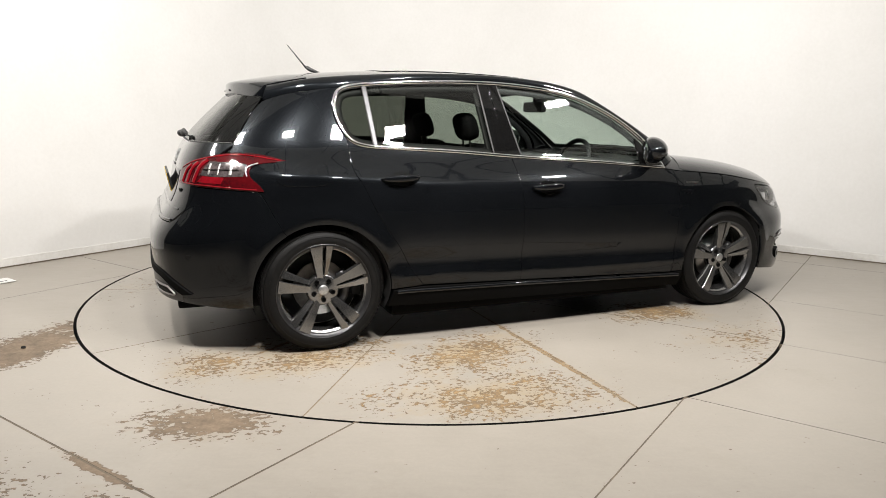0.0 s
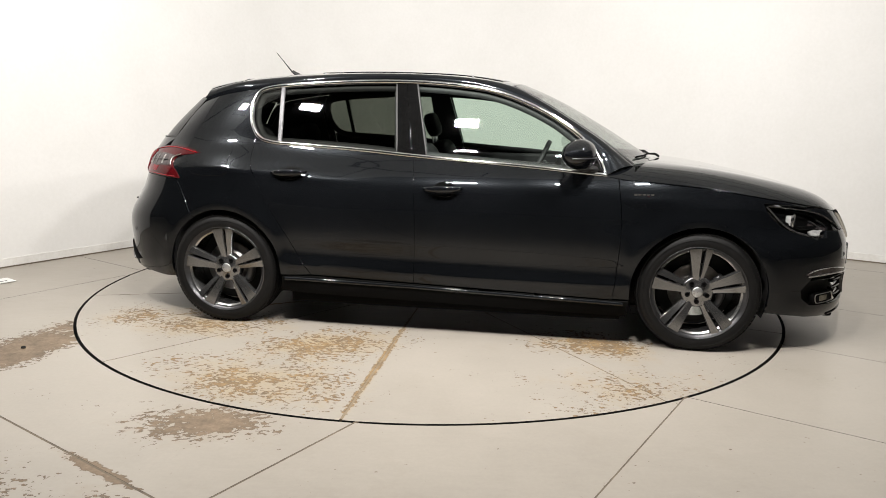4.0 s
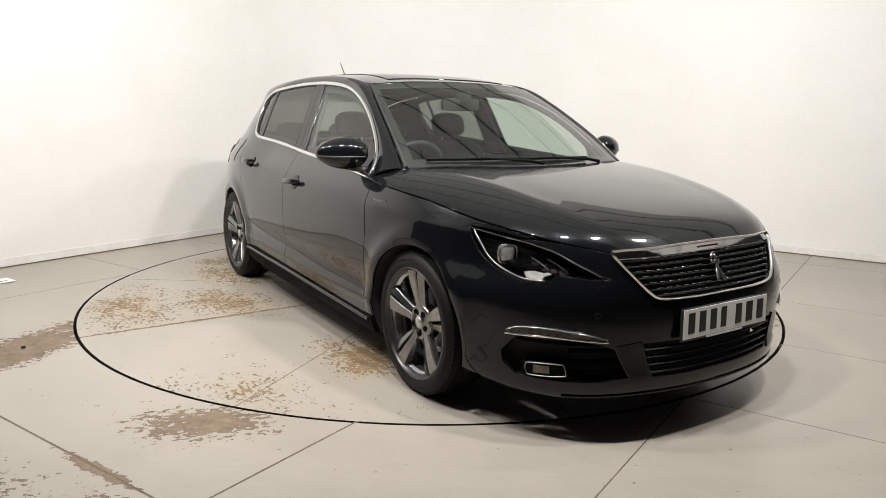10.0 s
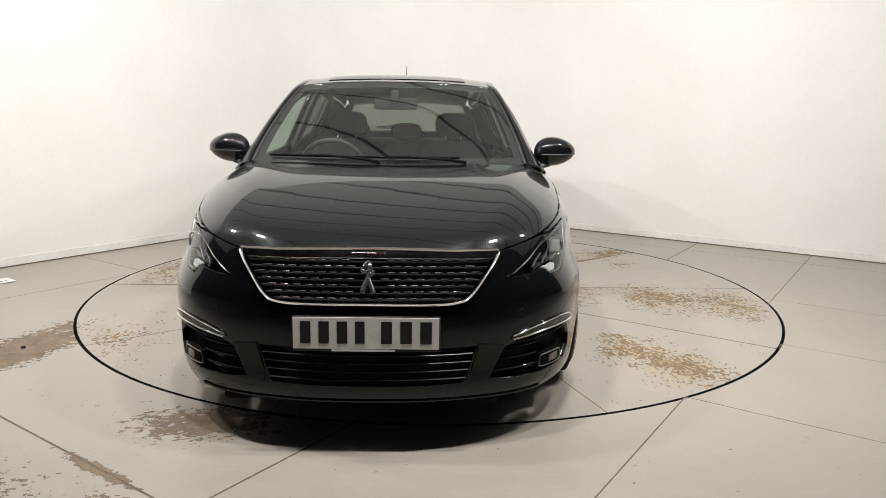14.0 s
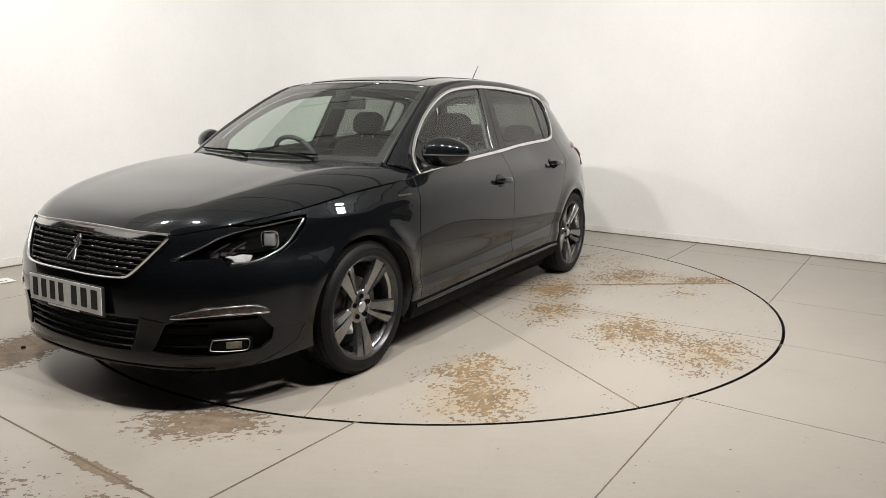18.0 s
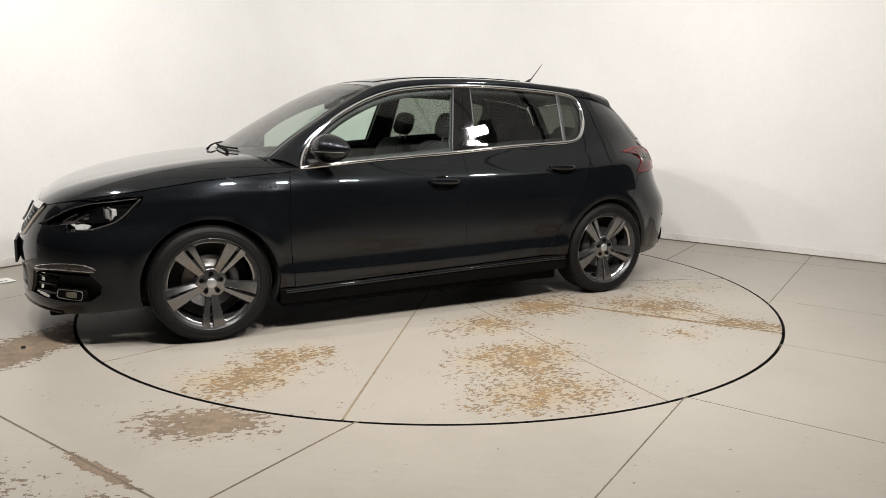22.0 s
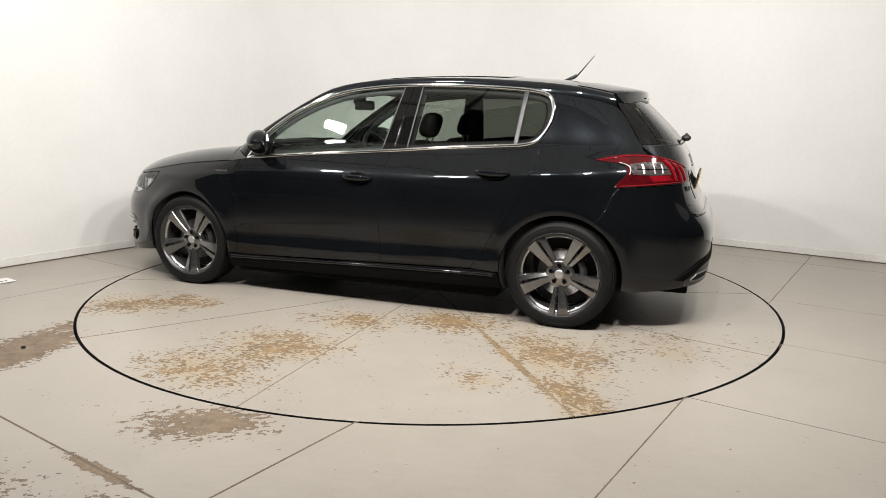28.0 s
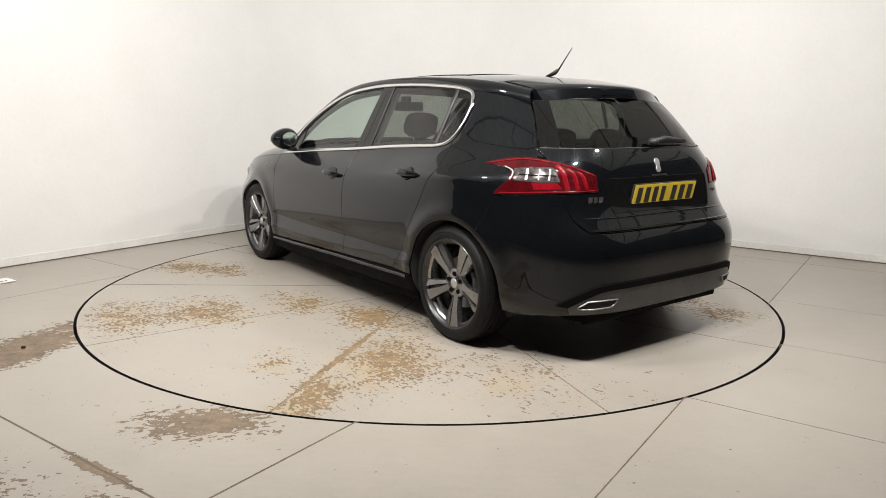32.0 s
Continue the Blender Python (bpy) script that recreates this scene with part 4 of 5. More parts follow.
    for k in range(7):
        z = .565 + .0205 * k
        w = float(np.interp(z, (.552, .575, .65, .714), (19.5, 22.5, 26, 28.6))) - .8
        ribbon("grille_slat", [(f, z) for f in np.linspace(-w, w, 36)], prow, M_SATIN, car, .0032, .010, off=-.012)
        n = int(w / 2.6)
        for i in range(-n, n + 1):
            f = (i + (.5 if k % 2 else 0)) * 2.6
            if abs(f) > w - 1.4 or (abs(f) < 3.2 and .58 < z < .69):
                continue
            pts = [Vector(prow(f + d, z + .004)) + Vector((.0, 0, 0)) for d in (-.85, 0, .85)]
            sweep(tips, pts, .0022, .0026, (1, 0, 0), 6)
    tagged(part("grille_tip", smooth_faces(tips), M_ALLOY, car, "small chrome dashes on the grille bars"), kind="stuff")
    # emblem: a plain upright shape in chrome
    bm = bmesh.new()
    for line, w in ((((.2, .684), (.5, .655), (.1, .632), (-.6, .610), (-1.1, .588)), .010), (((.1, .634), (.8, .612), (1.5, .588)), .009),
                    (((.4, .660), (-.6, .655), (-1.5, .662)), .007), (((.4, .652), (1.0, .648), (1.4, .660)), .006), (((.3, .688), (-.3, .682), (-.8, .672)), .008)):
        pts = [Vector(prow(f, z)) + Vector((.012, 0, 0)) for f, z in curve(line, 12)]
        sweep(bm, pts, w, .006, (1, 0, 0), 8)
    part("emblem", smooth_faces(bm, 60), M_ALLOY, car, "plain chrome emblem")
    bm = bmesh.new()
    for i in range(7):
        c = Vector(prow((i - 3) * 1.15, .714))
        box(bm, c.x + .002, c.x + .0075, c.y - .007, c.y + .007, .7095, .7165)
    part("emblem_bars", bm, M_RED_DARK, car, "small dark red bars on the grille band")
    # headlamps
    lamp = curve(((49.4, .777), (45.5, .764), (41.5, .748), (38, .722), (34.4, .675), (29.8, .627)), 30)[:-1]
    lamp += curve(((29.8, .627), (33.5, .626), (38.6, .637), (40.2, .604), (43.9, .607), (47.0, .639), (48.5, .672), (49.3, .72)), 36)[:-1] + [(49.5, .75)]
    for m in (False, True):
        inner = inset(lamp, .0)
        body = panel("headlamp", inner, prow, M_BLACK, car, step=(1.2, .025), thick=.01, off=-.045, mirror=m, label="clear headlamp with dark housing and chrome projector")
        panel("lamp_glass", inset(lamp, .004), prow, M_LENS, body, step=(1.2, .025), thick=.02, off=.002, mirror=m).visible_shadow = False
        ribbon("light_guide", curve(((49.0, .765), (48.7, .735), (47.9, .68), (46.6, .646), (43.9, .616), (40.6, .612)), 40), prow, M_ALLOY, body, .005, .005, off=-.006, mirror=m)
        ribbon("upper_guide", curve(((48.6, .768), (45.3, .754), (41.3, .738), (37.8, .712), (35.0, .676), (31.2, .634)), 36), prow, M_ALLOY, body, .0026, .004, off=-.004, mirror=m)
        for f, z, r in ((44.6, .688, .036),):
            bm = bmesh.new()
            c = Vector(prow(f, z))
            d = Vector((.92, .38, 0)).normalized()
            for k in range(2):
                ring_r = r * (1 - .28 * k)
                pts = []
                u = Vector((0, 0, 1))
                w = d.cross(u)
                for a in range(24):
                    t = 2 * math.pi * a / 24
                    sq = (abs(math.cos(t)) ** 4 + abs(math.sin(t)) ** 4) ** -.25
                    pts.append(c - d * (.028 + .008 * k) + (u * math.sin(t) + w * math.cos(t)) * ring_r * sq)
                sweep(bm, pts, .004, .004, d, 6, True)
            if m:
                for v in bm.verts:
                    v.co.y = -v.co.y
            part("lamp_bezel", smooth_faces(bm), M_CHROME, body)
        bm = box(bmesh.new(), -.02, .02, -.024, .024, -.026, .026, .007)
        d = Vector((.92, .38, 0)).normalized()
        bmesh.ops.transform(bm, matrix=Matrix.Translation(Vector(prow(44.6, .688)) - d * .045) @ Matrix.Rotation(math.atan2(d.y, d.x), 4, "Z"), verts=bm.verts)
        if m:
            for v in bm.verts:
                v.co.y = -v.co.y
            bmesh.ops.reverse_faces(bm, faces=bm.faces[:])
        part("projector", smooth_faces(bm), M_CLEAR, body)
        ribbon("lamp_fin", curve(((41.8, .690), (40.6, .672), (39.6, .652)), 8), prow, M_SATIN, body, .003, .006, off=-.02, mirror=m)
        ribbon("lamp_fin", curve(((39.4, .690), (38.0, .670), (36.8, .648)), 8), prow, M_SATIN, body, .003, .006, off=-.02, mirror=m)
        for f, z in ((41.4, .664), (40.2, .660), (38.9, .656), (37.6, .650)):
            panel("lamp_cell", [(f - .45, z - .010), (f + .45, z - .010), (f + .45, z + .012), (f - .45, z + .010)], prow, M_LAMP_GREY, body, step=(1, .02), thick=.010, off=-.022, mirror=m)
        panel("lamp_shelf", curve(((47.6, .700), (45.4, .668), (42.4, .662), (39.0, .668), (36.2, .662)), 20) + curve(((36.6, .656), (39.2, .660), (42.4, .652), (45.8, .656), (48.0, .690)), 20), prow, M_GLOSS, body, step=(1, .02), thick=.012, off=-.020, mirror=m)
        panel("lamp_reflector", shrink([(43.8, .616), (44.0, .640), (42.0, .648), (40.2, .640), (39.4, .646), (38.6, .641), (40.2, .630), (41.0, .614)], .72), prow, M_CLEAR, body, step=(1, .02), thick=.008, off=-.012, mirror=m)


def number_plate(car, x, z, tilt, face, nose_side, label):
    """A plate with its writing as plain bars."""
    holder = new("number_plate")
    holder.parent = car
    holder["label"] = label
    s = 1 if nose_side else -1
    holder.matrix_local = pose(x, 0, z, 0, tilt * s, 0 if nose_side else 180)
    part("plate_backing", box(bmesh.new(), -.012, 0, -.258, .258, -.064, .060, .004), M_TRIM, holder)
    part("plate_face", box(bmesh.new(), 0, .003, -.2535, .2535, -.055, .057, .001), face, holder)
    y = .236
    for k, w in enumerate((.056, .056, .052, .0, .046, .050, .050, .050)):
        if not w:
            y -= .030
            continue
        part("plate_bar", box(bmesh.new(), .003, .0042, y - w * .86, y - w * .14, -.036, .043, .0015), M_INK, holder)
        y -= w + .0135
    part("plate_strip", box(bmesh.new(), .0, .0035, -.12, .10, -.064, -.057), M_WHITE, holder, "small white bar under the plate")
    return holder


def car_rear(car):
    lamp_low = [(28.2, .846), (36, .840), (41, .836), (47.9, .822)]
    half = [(0, .655), (20, .655), (33.2, .655), (34.6, .675), (35.8, .715), (36.6, .80), (36.8, .832), (41, .830), (46.8, .818)]
    half += [(angle_of(x, z), z) for x, z in curve(((-1.622, .818), (-1.59, .785), (-1.543, .69), (-1.500, .614)), 10)]
    half += [(angle_of(x, z), z) for x, z in arc(-1.31, .305, ARCH, 121, 191, 26)]
    half += [(46.5, .232), (42, .25), (38, .262), (30, .268), (0, .268)]
    for m in (False, True):
        panel("rear_bumper", half, stern, M_PAINT, car, step=(1.4, .03), thick=.02, mirror=m)
        # gloss strip, grey diffuser and exhaust trim
        panel("bumper_strip", curve(((0, .420), (20, .420), (31, .414), (36.5, .372), (40.5, .312)), 30) + curve(((38.5, .305), (35.0, .352), (30.2, .386), (20, .392), (0, .392)), 30), stern, M_BLACK, car, step=(1.4, .02), thick=.015, off=.010, mirror=m, label="black strip above the diffuser")
        panel("diffuser", curve(((0, .390), (20, .390), (30, .384), (34.8, .350), (38.3, .303)), 30) + curve(((38.0, .27), (33, .272), (20, .278), (0, .278)), 20), stern, M_SATIN, car, step=(1.4, .02), thick=.02, off=.004, mirror=m, label="satin grey rear diffuser")
        tip = shrink(curve(((37.2, .297), (35.6, .332), (34.4, .341), (27.2, .345), (26.2, .340), (27.8, .308), (29.4, .301)), 40, True), .86)
        ribbon("exhaust_trim", tip, stern, M_STEEL, car, .004, .006, closed=True, off=.009, mirror=m, label="dull steel exhaust surround")
        panel("exhaust_mouth", shrink(tip, .94), stern, M_DARK, car, step=(1.2, .02), thick=.004, off=.0085, mirror=m)
        # lamps
        out = curve(((50.2, .966), (47.5, .990), (44.5, 1.000), (41, .993), (35, .964), (29.2, .928)), 30)[:-1]
        out += [(28.7, .92), (28.0, .852)] + curve(((28.2, .846), (36, .841), (41, .836), (48.0, .822)), 20)[:-1]
        out += curve(((48.0, .823), (47.2, .856), (46.2, .886), (45.9, .915), (46.2, .940), (47.5, .955), (50.0, .964)), 16)[:-1]
        lamp = panel("tail_lamp", out, stern, M_RED_DARK, car, step=(1.2, .025), thick=.03, off=.005, mirror=m, label="red tail lamp with a clear middle and three bright claws")
        clear = dense([(45.5, .946), (43, .956), (39.4, .957), (38.4, .93), (37.5, .893), (41, .888), (45.2, .892), (45.5, .946)], .6)[:-1]
        panel("clear_lens", clear, stern, M_LAMP_GREY, lamp, step=(1, .02), thick=.01, off=.0075, mirror=m)
        ribbon("lens_edge", curve(((47.0, .952), (45.75, .935), (45.55, .912), (45.75, .892)), 16), stern, M_STEEL, lamp, .0035, .003, off=.009, mirror=m)
        for f, w in ((43.4, .0075), (41.4, .004), (39.6, .0055)):
            ribbon("reflector_strip", curve(((f + .15, .946), (f, .925), (f - .05, .897)), 10), stern, M_STEEL, lamp, w, .002, off=.009, mirror=m)
        ribbon("reflector_strip", [(f, .918) for f in np.linspace(44.6, 38.4, 12)], stern, M_GLOSS, lamp, .002, .002, off=.011, mirror=m)
        ribbon("red_band", curve(((49.6, .965), (47, .982), (44.5, .991), (41, .985), (35, .957), (29.6, .922)), 40), stern, M_RED, lamp, .0035, .002, off=.0065, mirror=m)
        ribbon("red_band", curve(((47.2, .829), (41, .842), (36, .847), (29, .852)), 30), stern, M_RED, lamp, .0035, .002, off=.0065, mirror=m)
        panel("red_panel", [(42.4, .884), (38.2, .886), (36.9, .860), (42.0, .856)], stern, M_RED, lamp, step=(1, .02), thick=.01, off=.0065, mirror=m)
        for k in range(3):
            f = 35.9 - 2.3 * k
            ribbon("light_claw", curve(((f + 2.9, .966 - .014 * k), (f + 1.3, .935 - .010 * k), (f + .5, .895 - .004 * k), (f - .1, .856)), 20), stern, M_RED, lamp, .012 - .001 * k, .004, off=.0075, mirror=m)
        for f, z in ((40.5, .50),):
            ribbon("parking_sensor", [(f + .55 * math.cos(t), z + .0105 * math.sin(t)) for t in np.linspace(0, 2 * math.pi, 17)[:-1]], stern, M_PAINT, car, .0015, .0015, closed=True, off=.0, mirror=m)
    # tailgate and its window
    gate = [(-33, .662), (33, .662), (35.5, .72), (36.4, .80), (37.0, .86), (38.8, .95), (41.5, 1.02), (42.8, 1.052), (28, 1.048), (0, 1.046), (-28, 1.048), (-42.8, 1.052), (-41.5, 1.02), (-38.8, .95), (-37.0, .86), (-36.4, .80), (-35.5, .72)]
    panel("tailgate", dense(gate + gate[:1], 1.5)[:-1], stern, M_PAINT, car, step=(1.4, .03), thick=.02)
    win = [(-42.5, 1.056), (-28, 1.052), (0, 1.050), (28, 1.052), (42.5, 1.056), (41.6, 1.16), (40.2, 1.285), (0, 1.315), (-40.2, 1.285), (-41.6, 1.16)]
    panel("rear_screen", dense(win + win[:1], 1.5)[:-1], stern, M_PRIVACY, car, step=(1.6, .03), thick=.006, off=-.004, label="dark rear window").visible_shadow = False
    for m in (False, True):
        panel("screen_side", [(42.4, 1.056), (38.2, 1.056), (36.5, 1.285), (40.6, 1.27), (41.6, 1.16)], stern, M_GLOSS, car, step=(1.2, .03), thick=.006, off=.0, mirror=m, label="gloss black blade beside the rear window")
    ribbon("screen_seal", [(f, 1.049) for f in np.linspace(-42, 42, 50)], stern, M_TRIM, car, .004, .003, off=.0)
    # recess and lip for the plate
    panel("plate_recess", dense([(-24, .742), (24, .742), (26, .905), (-26, .905), (-24, .742)], 1.5)[:-1], stern, M_GLOSS, car, step=(1.6, .03), thick=.004, off=.0025)
    ribbon("gate_lip", [(f, .722 + .002 * math.cos(f / 18)) for f in np.linspace(-33, 33, 40)], stern, M_PAINT, car, .006, .004, off=.0)
    ribbon("gate_lip", [(f, .668) for f in np.linspace(-33, 33, 40)], stern, M_PAINT, car, .006, .008, off=.002)
    # emblem and badge bars
    emblem = curve(((0, .926), (1.1, .938), (.8, .960), (1.2, .980), (.5, .993), (-.5, .993), (-1.2, .980), (-.8, .960), (-1.1, .938)), 36, True)
    panel("emblem", emblem, stern, M_SILVER, car, step=(.7, .02), thick=.01, off=.006, label="plain chrome emblem")
    bm = bmesh.new()
    for i in range(7):
        c = Vector(stern((i - 3) * 1.2, .912))
        box(bm, c.x - .004, c.x - .0005, c.y - .007, c.y + .007, .908, .917)
    part("badge_bars", bm, M_SATIN, car, "small grey bars under the emblem")
    bm = bmesh.new()
    for i in range(3):
        c = Vector(stern(30.4 - i * 1.55, .808))
        box(bm, c.x - .005, c.x - .0005, c.y - .0135, c.y + .0135, .795, .822, .002)
    part("badge_bars", bm, M_STEEL, car, "three chrome badge bars")
    bm = bmesh.new()
    for i in range(2):
        c = Vector(stern(-29.0 - i * 1.2, .812))
        box(bm, c.x - .004, c.x - .0005, c.y - .010, c.y + .010, .803, .820)
    part("badge_bars", bm, M_CHROME, car, "small chrome badge bars")
    # roof spoiler: carries the roof on to a flat rear face above the window
    bm = bmesh.new()
    rows = []
    for i in range(41):
        v = -.965 + 1.93 * i / 40
        row = [Vector(roof_surface(s, v)) + Vector((0, 0, .004)) for s in (.86, .90, .94, .97)]
        e = Vector(roof_surface(1, v))
        d = -.018 - .048 * abs(v) ** 3
        row += [e + Vector((-.002, 0, .001)), e + Vector((-.010, 0, -.006)), e + Vector((-.013, 0, -.013)), e + Vector((d, 0, -.062)), e + Vector((.04, 0, -.066)), Vector(roof_surface(.86, v)) + Vector((0, 0, -.03))]
        rows.append([bm.verts.new(p) for p in row])
    for a, c in zip(rows, rows[1:]):
        for k in range(10):
            bm.faces.new((a[k], a[(k + 1) % 10], c[(k + 1) % 10], c[k]))
    bm.faces.new(rows[0])
    bm.faces.new(rows[-1][::-1])
    bmesh.ops.recalc_face_normals(bm, faces=bm.faces)
    spoiler = part("roof_spoiler", smooth_faces(bm, 38), M_PAINT, car)
    part("brake_light", box(bmesh.new(), -1.662, -1.652, -.13, .13, 1.316, 1.324, .002), M_GLOSS, spoiler, "smoked brake light strip")
    # rear wiper
    wiper = new("rear_wiper")
    wiper.parent = car
    p0 = Vector(stern(0, 1.07)) + Vector((-.03, 0, .01))
    bm = sweep(bmesh.new(), [p0, Vector(stern(-8, 1.085)) + Vector((-.04, 0, .012)), Vector(stern(-21, 1.075)) + Vector((-.03, 0, .01))], [.018, .014, .006], [.016, .012, .006], (-1, 0, .4))
    part("wiper_arm", smooth_faces(bm), M_TRIM, wiper)
    bm = bmesh.new()
    bmesh.ops.create_uvsphere(bm, u_segments=14, v_segments=8, radius=.03)
    bmesh.ops.transform(bm, matrix=Matrix.Translation(p0) @ Matrix.Diagonal((1.0, .9, .7, 1)), verts=bm.verts)
    part("wiper_hub", smooth_faces(bm), M_TRIM, wiper)
    bm = sweep(bmesh.new(), [Vector(stern(f, 1.07)) + Vector((-.014, 0, .004)) for f in np.linspace(-2, -22, 8)], .004, .009, (-1, 0, .4))
    part("wiper_blade", smooth_faces(bm), M_TRIM, wiper)


def wing_mirror(car, left):
    s = 1 if left else -1
    mir = new("wing_mirror")
    mir.parent = car
    mir.matrix_local = pose(.665, s * .895, 1.012, 0, 0, s * 28)
    bm = bmesh.new()
    bmesh.ops.create_uvsphere(bm, u_segments=32, v_segments=20, radius=1)
    for v in bm.verts:
        x, y, z = v.co
        k = 1 if x > 0 else .85
        y2 = y * s
        v.co = (x * .082 * k, s * y2 * .130, z * (.078 - .014 * y2))
        if x < -.1:
            v.co.x = max(v.co.x, -.050)
    part("mirror_cap", smooth_faces(bm, 60), M_PAINT, mir, "glossy black mirror cap")
    bm = bmesh.new()
    bmesh.ops.create_uvsphere(bm, u_segments=24, v_segments=12, radius=1)
    bmesh.ops.transform(bm, matrix=Matrix.Translation((-.0500, 0, .002)) @ Matrix.Diagonal((.0022, .092, .052, 1)), verts=bm.verts)
    part("mirror_glass", smooth_faces(bm), M_CHROME, mir, "silvered mirror glass")
    pts = [Vector((.0815 * math.cos(a), s * .1285 * math.sin(a), -.014)) for a in np.linspace(-1.1, 1.25, 20)]
    part("indicator", smooth_faces(sweep(bmesh.new(), pts, .002, .003, (0, 0, 1))), M_SATIN, mir, "thin clear indicator strip")
    bm = sweep(bmesh.new(), [(-.01, s * -.02, -.058), (.0, s * -.06, -.074), (.01, s * -.10, -.076), (.02, s * -.125, -.078)], [.03, .028, .034, .05], [.022, .016, .014, .02], (0, 0, 1))
    part("mirror_foot", smooth_faces(bm), M_TRIM, mir)
    panel("mirror_sail", [(.795, .925), (.66, .935), (.66, 1.075), (.765, .985)], flank, M_GLOSS, car, thick=.01, off=-.002, mirror=not left)
    return mir


def door_handle(car, x, z, left):
    s = 1 if left else -1
    h = new("door_handle")
    h.parent = car
    y = side(x, z)
    h.matrix_local = pose(x, s * y, z, 0, 0, 0)
    dz = (side(x, z + .01) - side(x, z - .01)) / .02
    lean = math.atan(dz)
    n = 15
    pts, wide, high = [], [], []
    for i in range(n):
        t = -1 + 2 * i / (n - 1)
        pts.append((.104 * t, s * (.007 + .032 * (1 - t ** 4)), .004 + .004 * t))
        k = (1 - abs(t) ** 3)
        wide.append(.007 + .011 * k)
        high.append(.005 + .005 * k)
    bm = sweep(bmesh.new(), pts, wide, high, (0, s, 0), 12)
    part("grip", smooth_faces(bm, 60), M_PAINT, h)
    # shallow dark disc on the uncut door skin, imitating a shaded recess
    bm = bmesh.new()
    bmesh.ops.create_uvsphere(bm, u_segments=32, v_segments=14, radius=1)
    bmesh.ops.transform(bm, matrix=Matrix.Translation((.008, s * .0005, .0)) @ Matrix.Rotation(-s * lean, 4, "X") @ Matrix.Diagonal((.064, .0035, .043, 1)), verts=bm.verts)
    part("recess_disc", smooth_faces(bm), M_GLOSS, h, "dark disc standing in for the shaded finger recess")


def wiper(car, y0, y1, s):
    w = new("wiper")
    w.parent = car
    a = Vector(screen_surface(.0, y0)) + Vector((.04, 0, .014))
    b = Vector(screen_surface(s, (y0 + y1) / 2)) + Vector((.012, 0, .014))
    c = Vector(screen_surface(s, (y0 * .35 + y1 * .65))) + Vector((.008, 0, .012))
    part("wiper_arm", smooth_faces(sweep(bmesh.new(), [a, a.lerp(b, .3) + Vector((0, 0, .008)), b, c], [.010, .008, .006, .004], [.008, .006, .004, .004], (1, 0, 1))), M_BLACK, w)
    pts = [Vector(screen_surface(s * .6 + .02, v)) + Vector((.006, 0, .009)) for v in np.linspace(y0 + .04 * (1 if y1 > y0 else -1), y1, 14)]
    part("wiper_blade", smooth_faces(sweep(bmesh.new(), pts, .004, .007, (1, 0, 1))), M_BLACK, w)


def car_fittings(car):
    for left in (True, False):
        wing_mirror(car, left)
        door_handle(car, -.035, .812, left)
        door_handle(car, -.90, .875, left)
    wiper(car, .55, -.30, .045)
    wiper(car, -.05, -.86, .05)
    # aerial
    aerial = new("aerial")
    aerial.parent = car
    aerial.matrix_local = pose(-1.165, 0, 1.436)
    part("aerial_foot", smooth_faces(sweep(bmesh.new(), [(.05, 0, 0), (.02, 0, .008), (-.015, 0, .020), (-.035, 0, .034)], [.018, .02, .016, .008], [.004, .009, .012, .010], (0, 0, 1), 12)), M_TRIM, aerial)
    part("aerial_rod", smooth_faces(sweep(bmesh.new(), [(-.034, 0, .026), (-.088, 0, .090), (-.142, 0, .154)], [.005, .0035, .0022], [.005, .0035, .0022], (0, 1, 0))), M_TRIM, aerial)
    # wing badges: a plain bar with a red end
    for s in (1, -1):
        bm = bmesh.new()
        for i in range(5):
            x = .955 + .021 * i
            y = side(x, .815)
            box(bm, x, x + .015, s * (y - .001), s * (y + .003), .810, .819)
        part("wing_badge", bm, M_STEEL, car, "thin chrome badge bars on the wing")
        y = side(1.0, .815)
        part("wing_badge", box(bmesh.new(), .975, 1.03, s * (y - .001), s * (y + .0028), .8005, .806), M_RED, car, "red underline of the wing badge")


